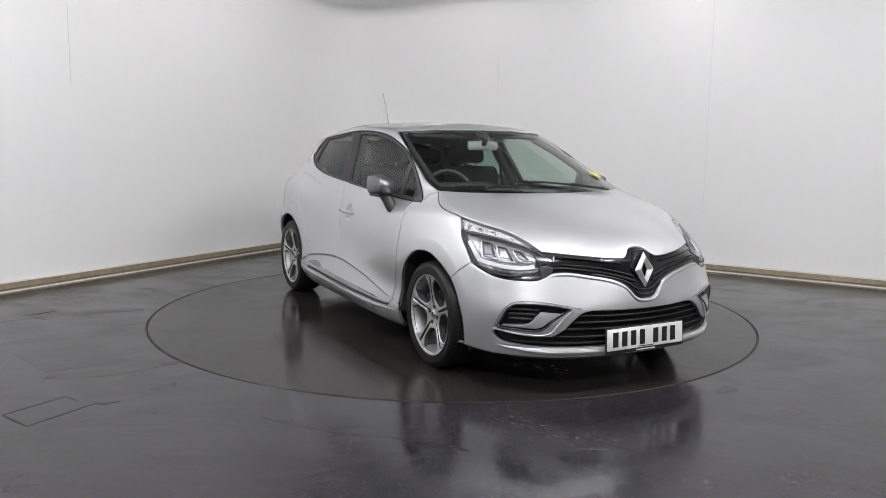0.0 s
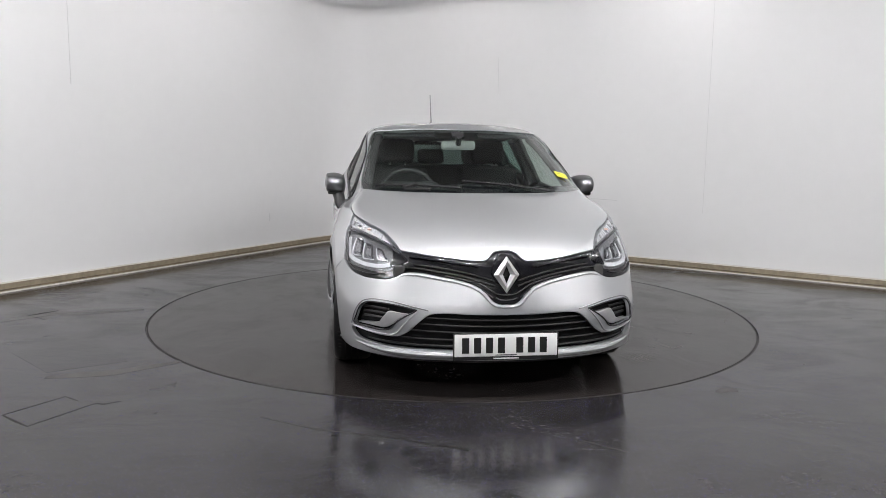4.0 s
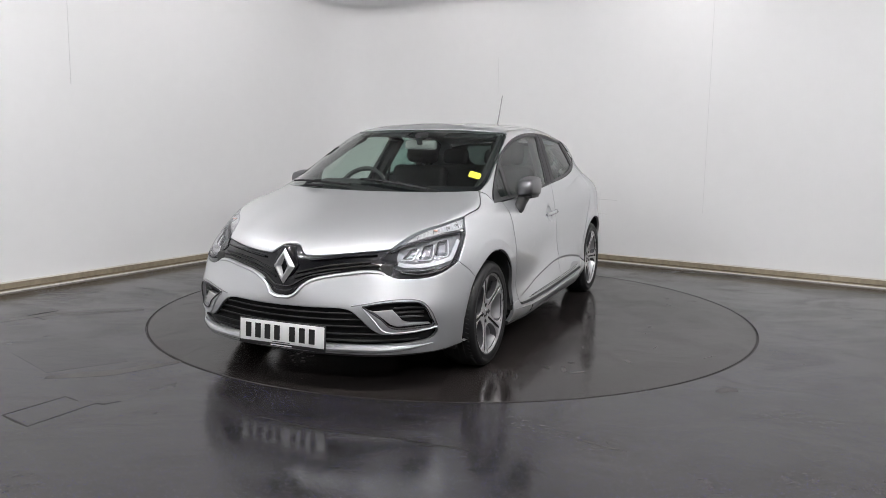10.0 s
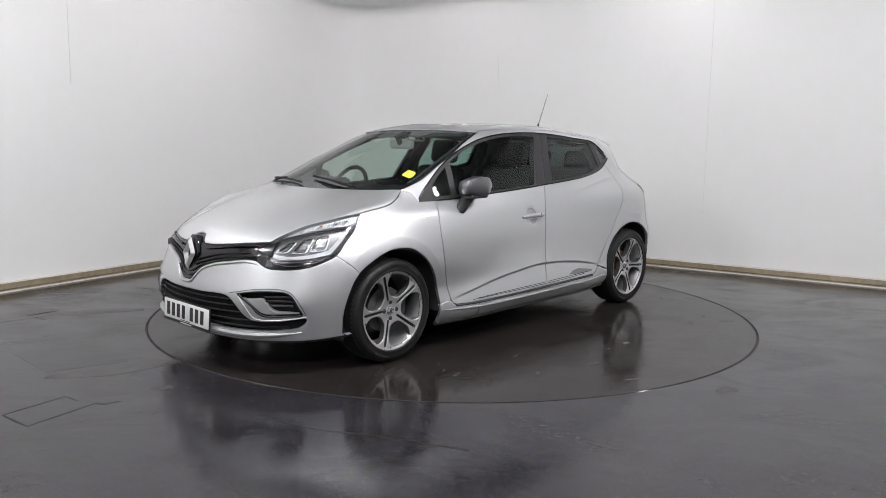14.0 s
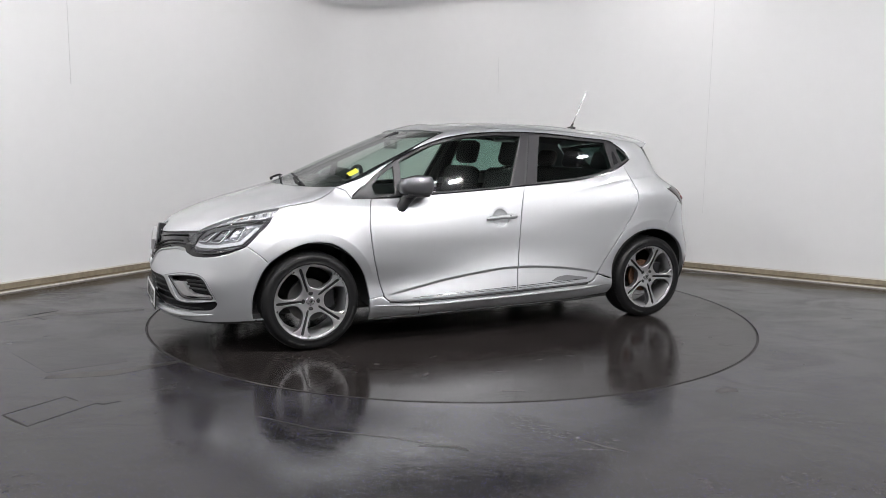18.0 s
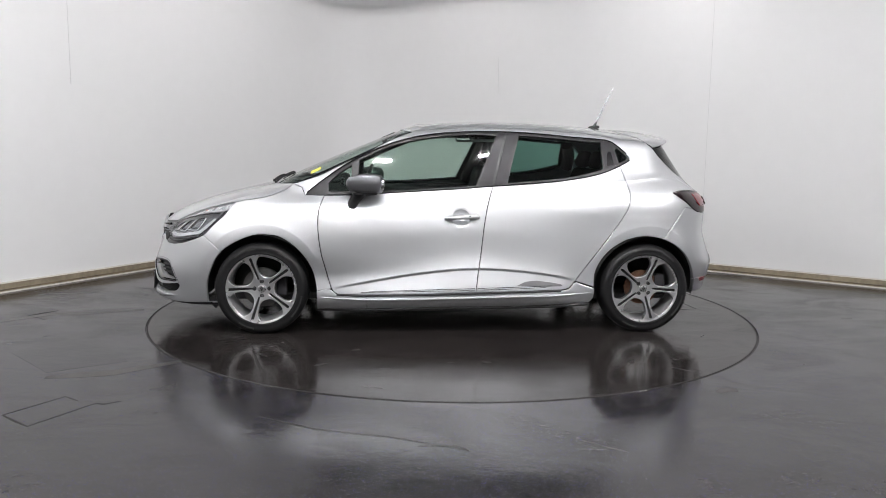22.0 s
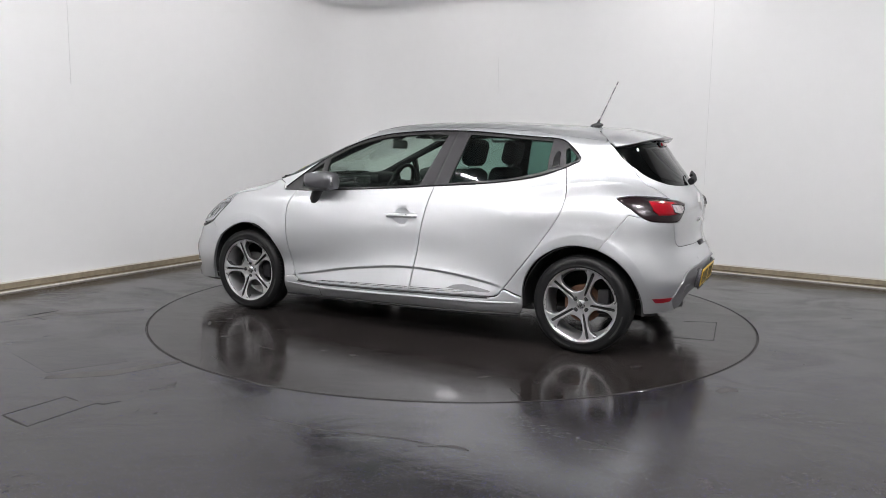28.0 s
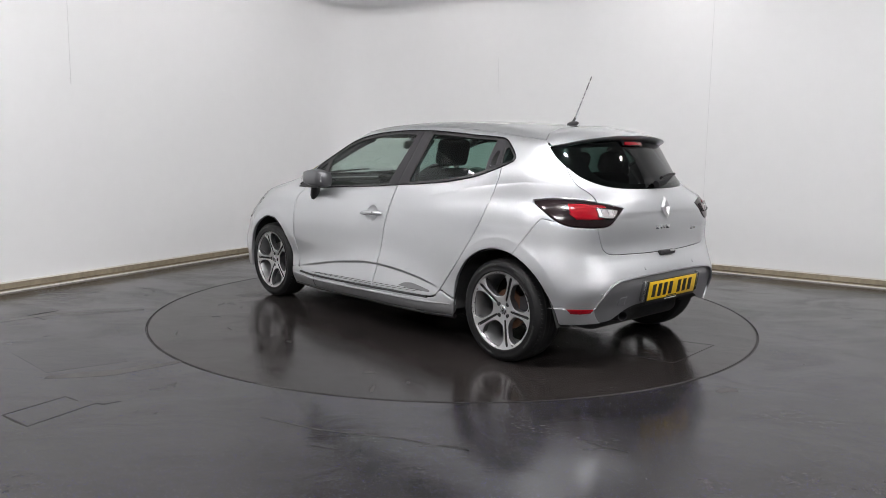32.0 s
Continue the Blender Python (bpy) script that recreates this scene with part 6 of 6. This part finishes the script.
# -- wheel wells, floor pan and engine bay, all dark --
for x, arch in ((1.2945, 1), (-1.2945, -1)):
    for sg in (1, -1):
        bm = bmesh.new()
        rows = []
        for a in np.linspace(radians(-8), radians(188), 30):
            r = .352
            c, s = math.cos(a), math.sin(a)
            yo = place("S", min(max(x + r * c, -1.62), 1.62), max(.306 + (r + .012) * s, .20))[0].y - .006
            rows.append([bm.verts.new((x + (r + .01) * c, yo * sg, .306 + (r + .01) * s)), bm.verts.new((x + (r + .02) * c, (yo - .03) * sg, .306 + (r + .02) * s)), bm.verts.new((x + (r + .02) * c, .52 * sg, .306 + (r + .02) * s)), bm.verts.new((x, .52 * sg, .306))])
        for a, b in zip(rows[:-1], rows[1:]):
            for k in range(3):
                bm.faces.new((a[k], a[k + 1], b[k + 1], b[k])) if k < 2 else bm.faces.new((a[2], a[3], b[3], b[2]))
        part("wheel_well", bm, CAVITY, car, "black wheel well liner", True, 50)
part("floor_pan", box_bm((3.20, 1.40, .05), (.05, 0, .235), .02), CAVITY, car)
part("sill_box", box_bm((1.72, .10, .10), (.0, .74, .245), .01), CAVITY, car)
part("sill_box", box_bm((1.72, .10, .10), (.0, -.74, .245), .01), CAVITY, car)
part("front_beam", box_bm((.06, 1.10, .42), (1.95, 0, .45), .02), CAVITY, car)
part("rear_beam", box_bm((.06, 1.10, .42), (-1.70, 0, .50), .02), CAVITY, car)
part("bulkhead", box_bm((.04, 1.30, .62), (1.03, 0, .60), .01), CAVITY, car)
part("boot_floor", box_bm((.85, 1.05, .04), (-1.30, 0, .62), .01), CABIN_PLASTIC, car)
part("exhaust_box", box_bm((.42, .95, .16), (-1.48, .0, .27), .06, segments=3), CAVITY, car, "dark silencer box")
part("exhaust_pipe", sweep_bm([(-.9, .1, .20), (-.3, .12, .18), (.5, .1, .18), (1.0, .1, .22)], .028, 10), TRIM_GREY, car)
for y in (.64, -.64):
    part("mud_flap", prism_bm([(-.07, .03), (.05, .03), (-.035, -.055)], .12, .006), CAVITY, car).matrix_basis = Matrix.Translation((1.640, y * 1.10 - .06, .212))

# -- cabin --
part("dashboard", box_bm((.36, 1.28, .17), (.94, 0, .875), .06, segments=4), CABIN_PLASTIC, car, "black dashboard")
part("dash_top", box_bm((.20, 1.16, .05), (1.02, 0, .955), .02, turn=Matrix.Rotation(radians(4), 3, "Y")), CABIN_PLASTIC, car)
part("binnacle", box_bm((.20, .36, .09), (.86, -.36, .985), .04, segments=3), CABIN_PLASTIC, car, "hooded instrument binnacle")
part("centre_screen", box_bm((.04, .22, .22), (.80, 0, .90), .015), BLACK_GLOSS, car)
ring_pts = []
turn = Matrix.Rotation(radians(-24), 4, "Y")
for k in range(40):
    a = 2 * math.pi * k / 40
    ring_pts.append(Vector((.66, -.36, .925)) + (turn @ Vector((0, .185 * math.cos(a), .185 * math.sin(a)))))
sw = part("steering_wheel", sweep_bm(ring_pts, .016, 8, True), BLACK_PLASTIC, car, "black leather steering wheel")
part("wheel_boss", box_bm((.05, .17, .12), (.67, -.36, .915), .03, turn=turn.to_3x3(), segments=3), CABIN_PLASTIC, sw)
for a in (0, math.pi, -math.pi / 2):
    e = Vector((.66, -.36, .925)) + (turn @ Vector((0, .18 * math.cos(a), .18 * math.sin(a))))
    part("wheel_spoke", sweep_bm([(.67, -.36, .915), e], .014, 6), CABIN_PLASTIC, sw)
part("column", sweep_bm([(.68, -.36, .915), (.95, -.36, .84)], .04, 10), CABIN_PLASTIC, car)


def seat(name, x, y, width, lean=14, rest=True):
    s = new(name)
    s.parent = car
    s.matrix_basis = Matrix.Translation((x, y, 0))
    part("cushion", box_bm((.50, width, .18), (.05, 0, .47), .06, segments=3), CABIN_CLOTH, s)
    back = Matrix.Rotation(radians(-lean), 3, "Y")
    part("backrest", box_bm((.13, width * .94, .62), (-.27, 0, .80), .055, turn=back, segments=3), CABIN_CLOTH, s)
    if rest:
        part("headrest", box_bm((.10, .27, .19), (-.385, 0, 1.215), .045, turn=back, segments=3), CABIN_CLOTH, s)
        for k in (-.06, .06):
            part("headrest_post", sweep_bm([(-.34, k, 1.06), (-.375, k, 1.16)], .007, 8), SATIN_METAL, s)
    return s


seat("front_seat", .02, .36, .50)
seat("front_seat", .02, -.36, .50)
bench = seat("rear_bench", -.80, 0, 1.22, 20, False)
for y in (.40, 0, -.40):
    part("headrest", box_bm((.08, .24, .14), (-.36, y, 1.165), .04, turn=Matrix.Rotation(radians(-20), 3, "Y"), segments=3), CABIN_CLOTH, bench)
part("tunnel", box_bm((1.1, .22, .22), (.35, 0, .46), .05, segments=3), CABIN_PLASTIC, car)
mir = part("rear_view_mirror", box_bm((.025, .24, .065), (.46, 0, 1.265), .02, segments=3), CABIN_PALE, car, "interior mirror on the windscreen")
part("mirror_stem", sweep_bm([(.47, 0, 1.27), (.50, 0, 1.32)], .02, 8), CABIN_PLASTIC, mir)
part("sensor_box", box_bm((.08, .09, .03), (.44, 0, 1.330), .012, turn=Matrix.Rotation(radians(25), 3, "Y")), CABIN_PLASTIC, car)
for y in (.33, -.33):
    part("sun_visor", box_bm((.14, .36, .015), (.33, y, 1.338), .005, turn=Matrix.Rotation(radians(14), 3, "Y")), CABIN_PLASTIC, car)
for sg in (1, -1):
    part("grab_rail", sweep_bm([(-.1, .55 * sg, 1.33), (-.12, .53 * sg, 1.30), (-.28, .53 * sg, 1.30), (-.30, .55 * sg, 1.33)], .010, 6), CABIN_PALE, car)
    part("door_card", box_bm((1.95, .03, .34), (-.12, .735 * sg, .77), .012), CABIN_PLASTIC, car, "black door card")
    part("belt_strap", sweep_bm([(-.33, .64 * sg, 1.18), (-.30, .66 * sg, .90), (-.28, .66 * sg, .55)], .018, 6, flat=.25, up=(0, 1, 0)), CABIN_PLASTIC, car)
# headlining and inner pillars follow the skin from inside
lining = run("T", [(.33, 0), (.33, .40), (.29, .55)], .05) + run("T", ROOF_EDGE[1:], .05) + run("T", [(-1.36, .54), (-1.30, .3), (-1.28, 0)], .05) + run("T", [(-1.28, 0), (.33, 0)], smooth=False)
panel("headlining", lining, "T", CABIN_PALE, car, sym=True, off=-.035, inset=.01, rim=0, edge=0, ring=0, step=.08, label="grey headlining")
bead("inner_pillar", lifted(run("T", [(1.06, .655), (.9, .645), (.70, .62), (.50, .585), (.32, .545)], .05), -.045), .028, CABIN_PLASTIC, car, seg=8)
bead("inner_pillar", lifted(run("S", [(-.20, .98), (-.28, 1.17), (-.35, 1.34)], .05), -.05), .045, CABIN_PLASTIC, car, seg=8)
bead("inner_pillar", lifted(run("S", [(-1.08, 1.11), (-1.09, 1.2), (-1.06, 1.31)], .05), -.05), .05, CABIN_PLASTIC, car, seg=8)
bead("parcel_shelf_edge", [Vector((-1.14, .0, 1.02)), Vector((-1.14, .60, 1.02))], .02, CABIN_PLASTIC, car)


def motions():
    turn = [(t, -60.898 - 5.174 * t) for t in range(33)]
    walk(table, [(t, pose(0, 0, table.location.z, 0, 0, a)) for t, a in turn])
    walk(car, [(t, pose(0, 0, 0, 0, 0, a) @ pose(.0381, -.0436, 0)) for t, a in turn])


motions()
